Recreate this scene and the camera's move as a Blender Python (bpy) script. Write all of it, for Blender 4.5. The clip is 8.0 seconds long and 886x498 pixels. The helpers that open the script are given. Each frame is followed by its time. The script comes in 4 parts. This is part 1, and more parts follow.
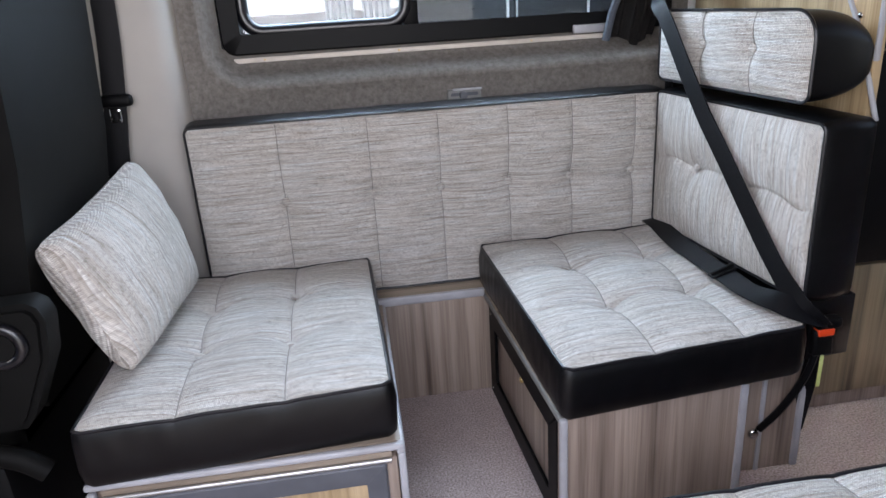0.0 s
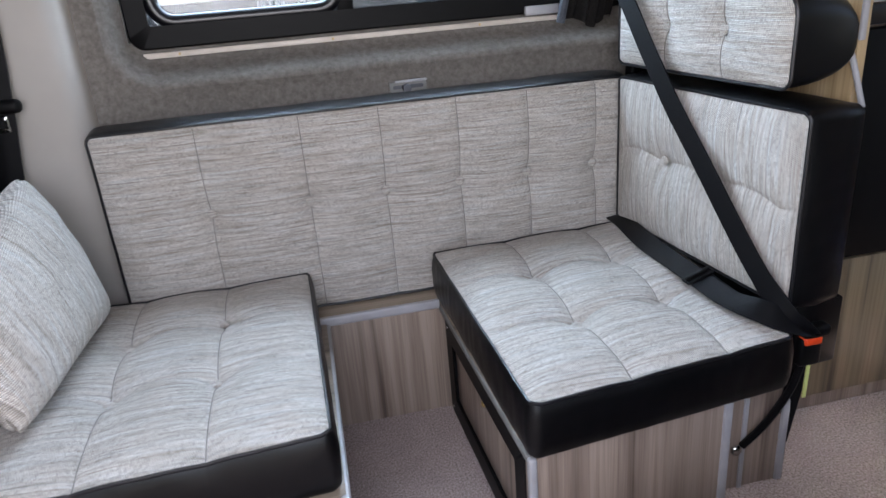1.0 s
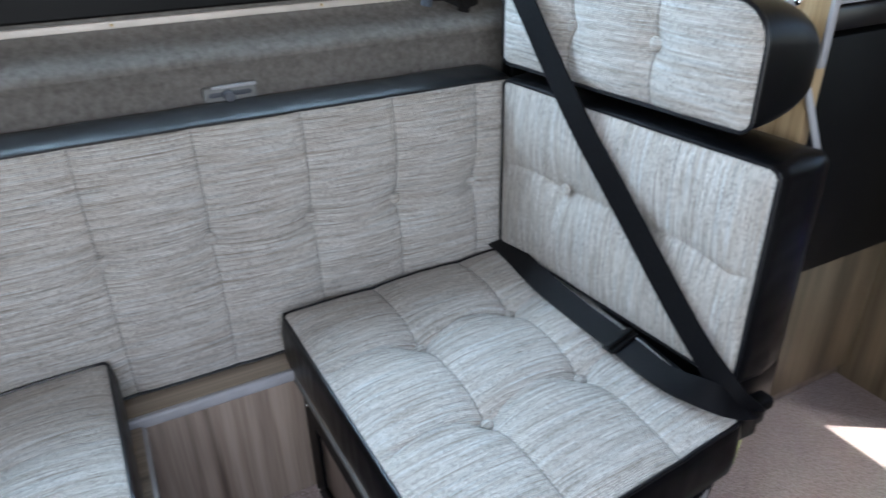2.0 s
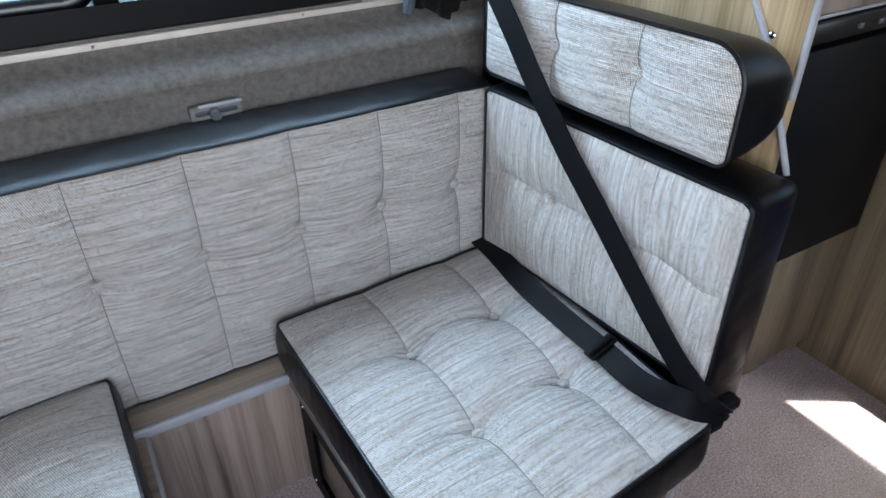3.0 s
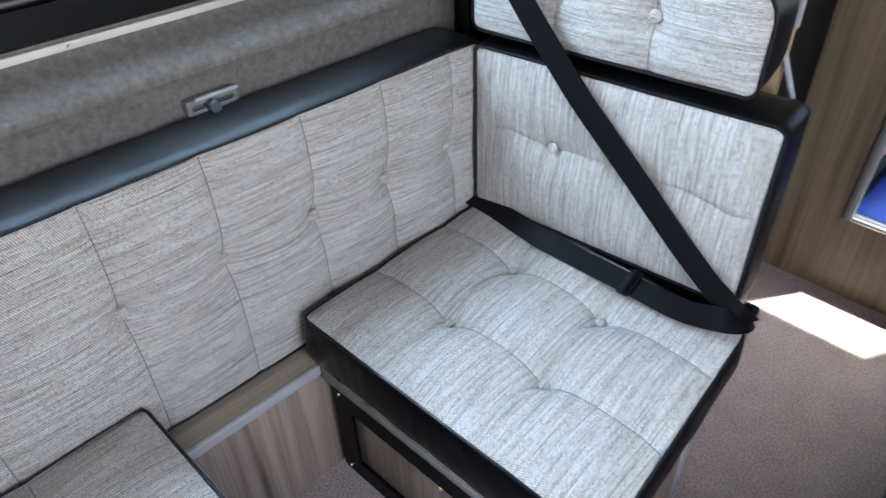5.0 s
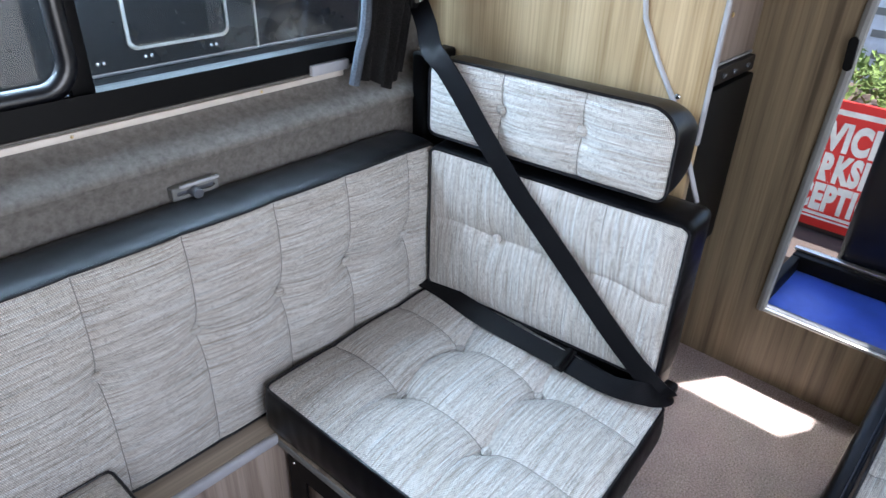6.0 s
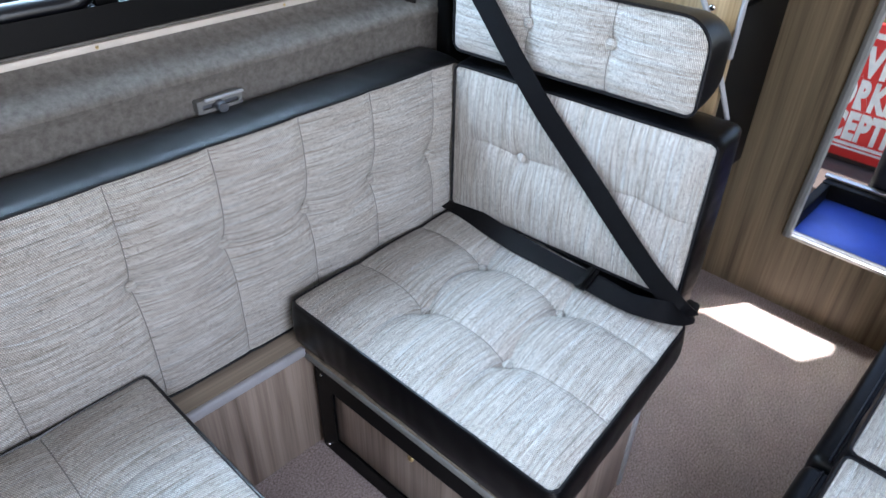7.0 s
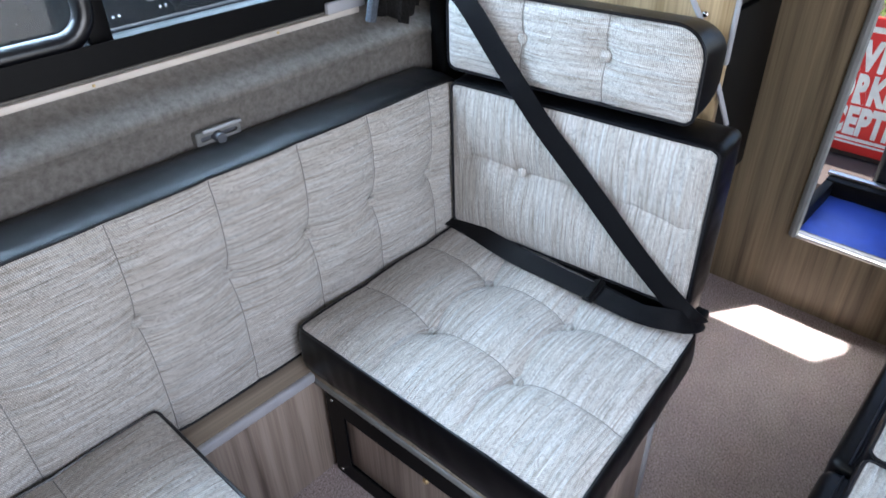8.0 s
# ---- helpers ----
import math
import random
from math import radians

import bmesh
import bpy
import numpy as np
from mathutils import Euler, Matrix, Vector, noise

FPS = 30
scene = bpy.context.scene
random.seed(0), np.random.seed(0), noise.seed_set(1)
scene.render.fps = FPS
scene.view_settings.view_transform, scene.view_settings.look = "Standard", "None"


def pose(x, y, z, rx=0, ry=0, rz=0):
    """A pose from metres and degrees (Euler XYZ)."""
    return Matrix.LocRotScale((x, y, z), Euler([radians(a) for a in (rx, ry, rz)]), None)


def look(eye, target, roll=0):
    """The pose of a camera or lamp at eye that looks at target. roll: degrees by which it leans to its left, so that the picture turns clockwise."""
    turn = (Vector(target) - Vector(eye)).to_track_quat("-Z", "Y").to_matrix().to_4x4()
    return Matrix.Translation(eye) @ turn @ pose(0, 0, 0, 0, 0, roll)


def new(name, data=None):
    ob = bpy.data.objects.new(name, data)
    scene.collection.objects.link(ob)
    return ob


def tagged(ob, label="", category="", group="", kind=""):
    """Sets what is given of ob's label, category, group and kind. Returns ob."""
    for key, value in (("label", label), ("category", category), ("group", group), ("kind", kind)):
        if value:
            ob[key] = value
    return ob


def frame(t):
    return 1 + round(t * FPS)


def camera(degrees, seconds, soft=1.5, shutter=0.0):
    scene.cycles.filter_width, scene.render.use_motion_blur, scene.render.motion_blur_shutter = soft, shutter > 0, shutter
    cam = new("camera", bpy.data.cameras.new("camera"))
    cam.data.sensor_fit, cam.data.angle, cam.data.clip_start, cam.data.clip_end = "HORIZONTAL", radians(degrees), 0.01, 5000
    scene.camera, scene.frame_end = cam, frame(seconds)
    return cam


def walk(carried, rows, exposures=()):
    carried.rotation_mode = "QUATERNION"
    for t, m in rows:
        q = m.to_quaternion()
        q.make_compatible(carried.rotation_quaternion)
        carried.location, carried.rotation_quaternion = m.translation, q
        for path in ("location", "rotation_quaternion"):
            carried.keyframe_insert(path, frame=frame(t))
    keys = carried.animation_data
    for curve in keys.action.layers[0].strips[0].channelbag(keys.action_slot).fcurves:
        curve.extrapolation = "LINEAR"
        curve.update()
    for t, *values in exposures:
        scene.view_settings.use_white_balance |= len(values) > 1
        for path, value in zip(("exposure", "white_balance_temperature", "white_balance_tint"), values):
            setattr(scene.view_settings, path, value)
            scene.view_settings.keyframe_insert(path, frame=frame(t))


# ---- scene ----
cam = camera(66.6, 8.0, shutter=0.4)
PATH = [
    (0, (-0.291, -1.647, 1.01), (-0.07, 0.218, 0.322), -3.7),
    (0.5, (-0.262, -1.579, 1.011), (-0.009, 0.266, 0.284), -3.4),
    (1, (-0.239, -1.48, 1.007), (0.092, 0.348, 0.266), -4.9),
    (1.5, (-0.225, -1.325, 0.974), (0.192, 0.488, 0.238), -5.0),
    (2, (-0.199, -1.069, 1.086), (0.596, 0.501, 0.137), -1.4),
    (2.2, (-0.202, -1.06, 1.116), (0.652, 0.447, 0.118), -0.1),
    (3.3, (-0.224, -0.988, 1.227), (0.615, 0.445, 0.112), -2.1),
    (3.5, (-0.272, -0.929, 1.223), (0.645, 0.456, 0.11), -3.4),
    (4, (-0.269, -0.847, 1.192), (0.749, 0.43, 0.038), -1.6),
    (4.2, (-0.292, -0.837, 1.184), (0.692, 0.461, 0.024), -1.8),
    (5.3, (-0.469, -0.873, 1.247), (0.697, 0.218, 0.043), -0.4),
    (5.5, (-0.495, -0.904, 1.244), (0.742, 0.205, 0.129), 0.7),
    (6, (-0.505, -0.936, 1.302), (0.778, 0.222, 0.295), 1.8),
    (6.5, (-0.528, -0.948, 1.289), (0.69, 0.215, 0.21), 3.0),
    (7, (-0.526, -0.949, 1.272), (0.644, 0.181, 0.108), 1.2),
    (7.5, (-0.517, -0.945, 1.286), (0.624, 0.168, 0.078), -1.6),
    (8, (-0.515, -0.942, 1.282), (0.657, 0.213, 0.145), -1.9),
]
walk(cam, [(t, look(eye, target, roll)) for t, eye, target, roll in PATH], [(0.0, 1.35, 6650, 15), (1.5, 1.27, 6550, 13), (2.0, 1.26, 6200, 8), (3.5, 1.36, 6100, 9), (4.2, 1.38, 6100, 9), (5.5, 1.55, 6150, 11), (8.0, 1.57, 6150, 11)])

# ---- world and light ----
SUN_UP, SUN_SIDE = 75.6, -38.7
world = bpy.data.worlds.new("sky")
scene.world = world
world.use_nodes = True
wn = world.node_tree
sky = wn.nodes.new("ShaderNodeTexSky")
sky.sky_type, sky.sun_disc = "NISHITA", False
sky.sun_elevation, sky.sun_rotation = radians(SUN_UP), radians(90 - SUN_SIDE)
wn.links.new(sky.outputs[0], wn.nodes["Background"].inputs[0])
wn.nodes["Background"].inputs[1].default_value = 0.15
sun_data = bpy.data.lights.new("sun", "SUN")
sun_data.energy, sun_data.angle, sun_data.color = 5.0, radians(0.5), (1.0, 0.95, 0.87)
sun = new("sun", sun_data)
toward = Vector((math.cos(radians(SUN_UP)) * math.cos(radians(SUN_SIDE)), math.cos(radians(SUN_UP)) * math.sin(radians(SUN_SIDE)), math.sin(radians(SUN_UP))))
sun.matrix_world = look(toward * 20, (0, 0, 0))


FRONT_GLASS = -2.12


def daylight(name, eye, target, w, h, watts, colour):
    """The sky's light that comes in by an opening."""
    d = bpy.data.lights.new(name, "AREA")
    d.shape, d.size, d.size_y, d.energy, d.color = "RECTANGLE", w, h, watts, colour
    ob = new(name, d)
    ob.matrix_world = look(eye, target)
    return ob


daylight("sliding_door_daylight", (-0.45, -1.80, 1.22), (-0.30, 0, 0.50), 1.05, 0.85, 8.0, (0.95, 0.95, 1.0))
daylight("windscreen_daylight", (FRONT_GLASS, -0.75, 1.3), (0.5, -0.5, 0.5), 1.5, 0.6, 5, (1.0, 0.95, 0.84))
daylight("side_window_daylight", (-0.05, 0.52, 1.38), (0.0, -0.35, 0.42), 1.3, 0.55, 16.5, (0.60, 0.80, 1.0))


# ---- materials ----
def material(name, rough=0.6, metal=0.0, colour=(0.5, 0.5, 0.5), spec=0.5):
    m = bpy.data.materials.new(name)
    m.use_nodes = True
    b = m.node_tree.nodes["Principled BSDF"]
    b.inputs["Base Color"].default_value = (*colour, 1)
    b.inputs["Roughness"].default_value, b.inputs["Metallic"].default_value = rough, metal
    b.inputs["Specular IOR Level"].default_value = spec
    return m, m.node_tree, b


def node(tree, kind, **sets):
    n = tree.nodes.new(kind)
    for key, value in sets.items():
        n.inputs[key.replace("_", " ")].default_value = value
    return n


def coords(tree, scale, use="Object"):
    c, m = tree.nodes.new("ShaderNodeTexCoord"), tree.nodes.new("ShaderNodeMapping")
    m.inputs["Scale"].default_value = scale
    tree.links.new(c.outputs[use], m.inputs["Vector"])
    return m.outputs[0]


def noise_of(tree, scale, size, detail=4.0, rough=0.55, use="Object"):
    n = node(tree, "ShaderNodeTexNoise", Scale=size, Detail=detail, Roughness=rough)
    tree.links.new(coords(tree, scale, use), n.inputs["Vector"])
    return n.outputs["Fac"]


def ramp(tree, fac, stops):
    r = tree.nodes.new("ShaderNodeValToRGB")
    e = r.color_ramp.elements
    while len(e) < len(stops):
        e.new(0.5)
    for el, (p, c) in zip(e, stops):
        el.position, el.color = p, (*c, 1)
    tree.links.new(fac, r.inputs["Fac"])
    return r.outputs["Color"]


def mix(tree, fac, a, b, kind="MIX"):
    n = tree.nodes.new("ShaderNodeMix")
    n.data_type, n.blend_type = "RGBA", kind
    for sock, v in ((n.inputs["Factor"], fac), (n.inputs["A"], a), (n.inputs["B"], b)):
        if isinstance(v, (int, float)):
            sock.default_value = v
        elif isinstance(v, tuple):
            sock.default_value = (*v, 1)
        else:
            tree.links.new(v, sock)
    return n.outputs["Result"]


def bump(tree, b, height, strength, dist=0.002):
    n = node(tree, "ShaderNodeBump", Strength=strength, Distance=dist)
    tree.links.new(height, n.inputs["Height"])
    tree.links.new(n.outputs[0], b.inputs["Normal"])


def sums(t, kind, a, b=None):
    n = t.nodes.new("ShaderNodeMath")
    n.operation = kind
    for sock, v in zip(n.inputs, (a, b)):
        if isinstance(v, (int, float)):
            sock.default_value = v
        elif v is not None:
            t.links.new(v, sock)
    return n.outputs[0]


def fabric(name, along):
    """Woven oatmeal cloth: slubby yarns about 2 mm wide that run along the local x (0) or y (1) axis."""
    m, t, b = material(name, 0.88, spec=0.2)
    split = t.nodes.new("ShaderNodeSeparateXYZ")
    t.links.new(t.nodes.new("ShaderNodeTexCoord").outputs["Object"], split.inputs[0])
    run, cross = (split.outputs[0], split.outputs[1]) if along == 0 else (split.outputs[1], split.outputs[0])
    drift = noise_of(t, (1, 1, 1), 7.0, 2.0)
    cross = sums(t, "ADD", cross, sums(t, "MULTIPLY", drift, 0.003))
    pitch = sums(t, "MULTIPLY", cross, 350.0)
    yarn, stitch = sums(t, "FLOOR", pitch), sums(t, "FLOOR", sums(t, "MULTIPLY", run, 300.0))

    def yarn_noise(x_scale, y_scale, detail):
        c, n = t.nodes.new("ShaderNodeCombineXYZ"), node(t, "ShaderNodeTexNoise", Scale=1.0, Detail=detail, Roughness=0.6)
        t.links.new(sums(t, "MULTIPLY", run, x_scale), c.inputs[0])
        t.links.new(sums(t, "MULTIPLY", yarn, y_scale), c.inputs[1])
        t.links.new(c.outputs[0], n.inputs["Vector"])
        return n.outputs["Fac"]

    slub, blend = yarn_noise(8.0, 7.31, 3.0), yarn_noise(6.0, 0.53, 2.0)
    c, white = t.nodes.new("ShaderNodeCombineXYZ"), t.nodes.new("ShaderNodeTexWhiteNoise")
    t.links.new(stitch, c.inputs[0])
    t.links.new(yarn, c.inputs[1])
    t.links.new(c.outputs[0], white.inputs["Vector"])
    ridge = sums(t, "SINE", sums(t, "MULTIPLY", pitch, 6.2832))
    knot = sums(t, "SINE", sums(t, "ADD", sums(t, "MULTIPLY", run, 300 * 6.2832), sums(t, "MULTIPLY", yarn, 2.0944)))
    c1 = ramp(t, slub, [(0.26, (0.47, 0.435, 0.395)), (0.46, (0.80, 0.77, 0.73)), (0.62, (0.99, 0.98, 0.96))])
    c2 = ramp(t, blend, [(0.32, (0.80, 0.74, 0.68)), (0.50, (1, 0.98, 0.95)), (0.70, (0.92, 0.97, 1.0))])
    col = mix(t, 0.8, c1, c2, "MULTIPLY")
    col = mix(t, 0.75, col, ramp(t, white.outputs["Value"], [(0.0, (0.62, 0.60, 0.59)), (0.45, (1, 1, 1))]), "MULTIPLY")
    col = mix(t, 0.48, col, ramp(t, ridge, [(0.0, (0.62, 0.60, 0.58)), (0.5, (1, 1, 1))]), "MULTIPLY")
    col = mix(t, 0.72, col, ramp(t, knot, [(0.1, (0.52, 0.50, 0.49)), (0.6, (1, 1, 1))]), "MULTIPLY")
    t.links.new(col, b.inputs["Base Color"])
    b.inputs["Sheen Weight"].default_value = 0.08
    bump(t, b, sums(t, "ADD", ridge, sums(t, "MULTIPLY", knot, 0.9)), 0.7, 0.0012)
    return m


FABRIC_U, FABRIC_V = fabric("oatmeal_cloth_across", 0), fabric("oatmeal_cloth_up", 1)


def vinyl(name, colour=(0.012, 0.012, 0.014), rough=0.42, spec=0.44):
    m, t, b = material(name, rough, colour=colour, spec=spec)
    grain = noise_of(t, (1, 1, 1), 420.0, 2.0)
    soft = noise_of(t, (1, 1, 1), 9.0, 3.0)
    t.links.new(ramp(t, soft, [(0.3, tuple(v * 0.8 for v in colour)), (0.7, tuple(v * 1.5 for v in colour))]), b.inputs["Base Color"])
    r = node(t, "ShaderNodeMapRange", To_Min=rough - 0.06, To_Max=rough + 0.1)
    t.links.new(soft, r.inputs["Value"])
    t.links.new(r.outputs[0], b.inputs["Roughness"])
    bump(t, b, grain, 0.25, 0.0006)
    return m


VINYL, PIPING = vinyl("black_vinyl", (0.0008, 0.0008, 0.0014), 0.38, 0.31), vinyl("black_piping", (0.004, 0.004, 0.006), 0.36)


def wood(name, dark, light, grain_axis=2):
    """Laminate with a straight grain along one axis."""
    m, t, b = material(name, 0.42, spec=0.45)
    a = [26.0, 26.0, 26.0]
    a[grain_axis] = 0.9
    f = [190.0, 190.0, 190.0]
    f[grain_axis] = 3.0
    bands = noise_of(t, tuple(a), 1.0, 4.0, 0.6)
    fine = noise_of(t, tuple(f), 1.0, 3.0, 0.6)
    c = ramp(t, bands, [(0.32, dark), (0.43, tuple(0.5 * (d + l) for d, l in zip(dark, light))), (0.6, light), (0.75, tuple(l * 0.86 for l in light))])
    c = mix(t, 0.55, c, ramp(t, fine, [(0.35, (0.62, 0.58, 0.55)), (0.55, (1, 1, 1))]), "MULTIPLY")
    t.links.new(c, b.inputs["Base Color"])
    bump(t, b, fine, 0.12, 0.0005)
    return m


WOOD = wood("driftwood_laminate", (0.125, 0.092, 0.074), (0.36, 0.285, 0.235))
# driftwood again, its colour darkened to stand in for shade at the rear
WOOD_SHADED = wood("shaded_driftwood_laminate", (0.075, 0.055, 0.034), (0.235, 0.178, 0.112))
WOOD_X = wood("driftwood_laminate_flat", (0.14, 0.11, 0.085), (0.32, 0.26, 0.20), 0)
WOOD_PALE = wood("pale_oak_laminate", (0.31, 0.215, 0.11), (0.53, 0.395, 0.235))


def fuzzy(name, dark, light, size, rough=0.95, strength=0.6):
    m, t, b = material(name, rough, spec=0.15)
    tufts = noise_of(t, (1, 1, 1), size, 3.0, 0.7)
    clouds = noise_of(t, (1, 1, 1), size * 0.06, 3.0, 0.6)
    c = ramp(t, tufts, [(0.3, dark), (0.7, light)])
    c = mix(t, 0.5, c, ramp(t, clouds, [(0.3, (0.72, 0.72, 0.72)), (0.7, (1, 1, 1))]), "MULTIPLY")
    t.links.new(c, b.inputs["Base Color"])
    bump(t, b, tufts, strength, 0.003)
    return m


LINING = fuzzy("grey_felt_lining", (0.13, 0.118, 0.105), (0.215, 0.20, 0.185), 75.0, 0.9, 0.35)
CARPET = fuzzy("taupe_carpet", (0.16, 0.12, 0.115), (0.64, 0.54, 0.52), 230.0)


def plain(name, colour, rough=0.5, metal=0.0, vary=0.15, size=14.0, spec=0.5):
    m, t, b = material(name, rough, metal, colour, spec)
    n = noise_of(t, (1, 1, 1), size, 4.0)
    t.links.new(ramp(t, n, [(0.3, tuple(v * (1 - vary) for v in colour)), (0.7, tuple(min(1, v * (1 + vary)) for v in colour))]), b.inputs["Base Color"])
    bump(t, b, noise_of(t, (1, 1, 1), 300.0, 2.0), 0.06, 0.0005)
    return m


GREY_TRIM = plain("grey_plastic_edging", (0.36, 0.36, 0.38), 0.4)
JAMB_TRIM = plain("dull_grey_edging", (0.19, 0.19, 0.185), 0.5)
DARK_FRAME = plain("slate_grey_frame", (0.085, 0.09, 0.105), 0.5)
BLACK = plain("black_plastic", (0.0025, 0.0025, 0.003), 0.5, spec=0.15)
BLACK_GLOSS = plain("black_gloss", (0.004, 0.004, 0.006), 0.3, spec=0.6)
CHROME = plain("chrome", (0.72, 0.72, 0.72), 0.16, 1.0, 0.05)
ALU = plain("aluminium_strip", (0.78, 0.78, 0.76), 0.32, 1.0, 0.08)
CREAM = plain("cream_strip", (0.62, 0.56, 0.50), 0.5)
PILLAR = plain("pale_pillar_plastic", (0.40, 0.375, 0.345), 0.65, 0, 0.06, 5)
WHITE = plain("white_paint", (0.78, 0.78, 0.76), 0.4)
BRASS = plain("brass", (0.72, 0.55, 0.28), 0.3, 1.0)
ORANGE = plain("red_button_plastic", (0.85, 0.07, 0.015), 0.4)
THREAD = plain("grey_thread", (0.25, 0.235, 0.22), 0.9)
LIME = plain("pale_green_strap", (0.55, 0.62, 0.22), 0.6)
CURTAIN = fuzzy("charcoal_curtain", (0.018, 0.017, 0.017), (0.04, 0.037, 0.036), 300.0)
SEAT_LEATHER = vinyl("cab_seat_leather", (0.0035, 0.0035, 0.0034), 0.6, 0.09)
RED = plain("red_sign_paint", (0.72, 0.035, 0.03), 0.45, 0, 0.06, 3)
BLUE = plain("blue_tray_lining", (0.03, 0.075, 0.42), 0.4, 0, 0.2, 8)
# ground colour is unknown; kept pale so it bounces light on to the sign
BOUNCE_GROUND = fuzzy("pale_bounce_ground", (0.30, 0.29, 0.27), (0.46, 0.445, 0.42), 90.0)
LEAF = fuzzy("hedge_leaf", (0.08, 0.13, 0.035), (0.24, 0.32, 0.11), 60.0)


def belt_cloth():
    m, t, b = material("black_webbing", 0.5, spec=0.16)
    w = t.nodes.new("ShaderNodeTexWave")
    w.bands_direction = "X"
    w.inputs["Scale"].default_value, w.inputs["Distortion"].default_value = 4.5, 0.1
    t.links.new(t.nodes.new("ShaderNodeTexCoord").outputs["UV"], w.inputs["Vector"])
    t.links.new(ramp(t, w.outputs["Fac"], [(0.2, (0.001, 0.001, 0.0015)), (0.8, (0.006, 0.006, 0.008))]), b.inputs["Base Color"])
    bump(t, b, w.outputs["Fac"], 0.25, 0.0006)
    return m


WEBBING = belt_cloth()


def pane_glass():
    m, t, b = material("window_glass", 0.02, colour=(0.75, 0.8, 0.82))
    b.inputs["Transmission Weight"].default_value = 1.0
    b.inputs["IOR"].default_value = 1.45
    return m


GLASS = pane_glass()


# ---- mesh helpers ----
def finish(bm, name, mat, parent=None, smooth=True):
    me = bpy.data.meshes.new(name)
    bmesh.ops.recalc_face_normals(bm, faces=bm.faces)
    bm.to_mesh(me)
    bm.free()
    me.materials.append(mat)
    if smooth:
        me.polygons.foreach_set("use_smooth", [True] * len(me.polygons))
        me.set_sharp_from_angle(angle=radians(38))
    ob = new(name, me)
    if parent:
        ob.parent = parent
    return ob


def part(name, bm, mat, parent, label="", smooth=True):
    ob = finish(bm, name, mat, parent, smooth)
    return tagged(ob, label) if label else ob


def thing(name, at, label, category, group="", kind=""):
    ob = new(name)
    ob.empty_display_size = 0.05
    ob.matrix_world = at if isinstance(at, Matrix) else Matrix.Translation(at)
    return tagged(ob, label, category, group, kind)


def block(x0, x1, y0, y1, z0, z1, bevel=0.002, segments=2, bm=None):
    bm = bm or bmesh.new()
    made = bmesh.ops.create_cube(bm, size=1.0, matrix=Matrix.LocRotScale(((x0 + x1) / 2, (y0 + y1) / 2, (z0 + z1) / 2), None, (abs(x1 - x0), abs(y1 - y0), abs(z1 - z0))))
    if bevel:
        edges = {e for v in made["verts"] for e in v.link_edges}
        bmesh.ops.bevel(bm, geom=list(edges), offset=bevel, segments=segments, affect="EDGES", profile=0.5)
    return bm


def tube(points, radius, sides=8, closed=False, bm=None):
    bm = bm or bmesh.new()
    pts = [Vector(p) for p in points]
    n = len(pts)
    rings, up = [], None
    for i, p in enumerate(pts):
        a, c = pts[(i - 1) % n if closed else max(i - 1, 0)], pts[(i + 1) % n if closed else min(i + 1, n - 1)]
        t = (c - a).normalized()
        if up is None:
            up = t.orthogonal().normalized()
        up = (up - t * up.dot(t)).normalized()
        side = t.cross(up)
        r = radius[i] if isinstance(radius, (list, tuple)) else radius
        rings.append([bm.verts.new(p + r * (math.cos(2 * math.pi * k / sides) * up + math.sin(2 * math.pi * k / sides) * side)) for k in range(sides)])
    for i in range(n if closed else n - 1):
        r0, r1 = rings[i], rings[(i + 1) % n]
        for k in range(sides):
            bm.faces.new((r0[k], r0[(k + 1) % sides], r1[(k + 1) % sides], r1[k]))
    if not closed:
        bm.faces.new(rings[0][::-1]), bm.faces.new(rings[-1])
    return bm


def smooth_path(points, steps=10):
    pts = [Vector(p) for p in points]
    out = []
    for i in range(len(pts) - 1):
        p0, p1, p2, p3 = pts[max(i - 1, 0)], pts[i], pts[i + 1], pts[min(i + 2, len(pts) - 1)]
        for k in range(steps):
            s = k / steps
            out.append(0.5 * (2 * p1 + (p2 - p0) * s + (2 * p0 - 5 * p1 + 4 * p2 - p3) * s * s + (3 * p1 - p0 - 3 * p2 + p3) * s ** 3))
    return out + [pts[-1]]


def ribbon(points, normals, width, thick=0.0014, steps=10, pinch=0.0):
    """Webbing: a flat band along the points, whose face looks along the normals."""
    pts, nrm = smooth_path(points, steps), smooth_path(normals, steps)
    bm = bmesh.new()
    uv = bm.loops.layers.uv.new("UVMap")
    rows, cols, run = [], 6, 0.0
    for i, p in enumerate(pts):
        t = (pts[min(i + 1, len(pts) - 1)] - pts[max(i - 1, 0)]).normalized()
        n = (nrm[i] - t * nrm[i].dot(t)).normalized()
        s = t.cross(n) * (1 - pinch * max(0.0, i / (len(pts) - 1) - 0.8) / 0.2)
        run += (p - pts[i - 1]).length if i else 0
        front = [bm.verts.new(p + s * width * (k / cols - 0.5) + n * thick) for k in range(cols + 1)]
        back = [bm.verts.new(p + s * width * (k / cols - 0.5) - n * thick) for k in range(cols, -1, -1)]
        rows.append((front + back, run))
    count = 2 * cols + 2
    for (a, ra), (b, rb) in zip(rows, rows[1:]):
        for k in range(count):
            f = bm.faces.new((a[k], a[(k + 1) % count], b[(k + 1) % count], b[k]))
            for loop, (u, v) in zip(f.loops, ((k / cols, ra), (((k + 1)) / cols, ra), ((k + 1) / cols, rb), (k / cols, rb))):
                loop[uv].uv = (u, v)
    bm.faces.new(rows[0][0][::-1]), bm.faces.new(rows[-1][0])
    return bm


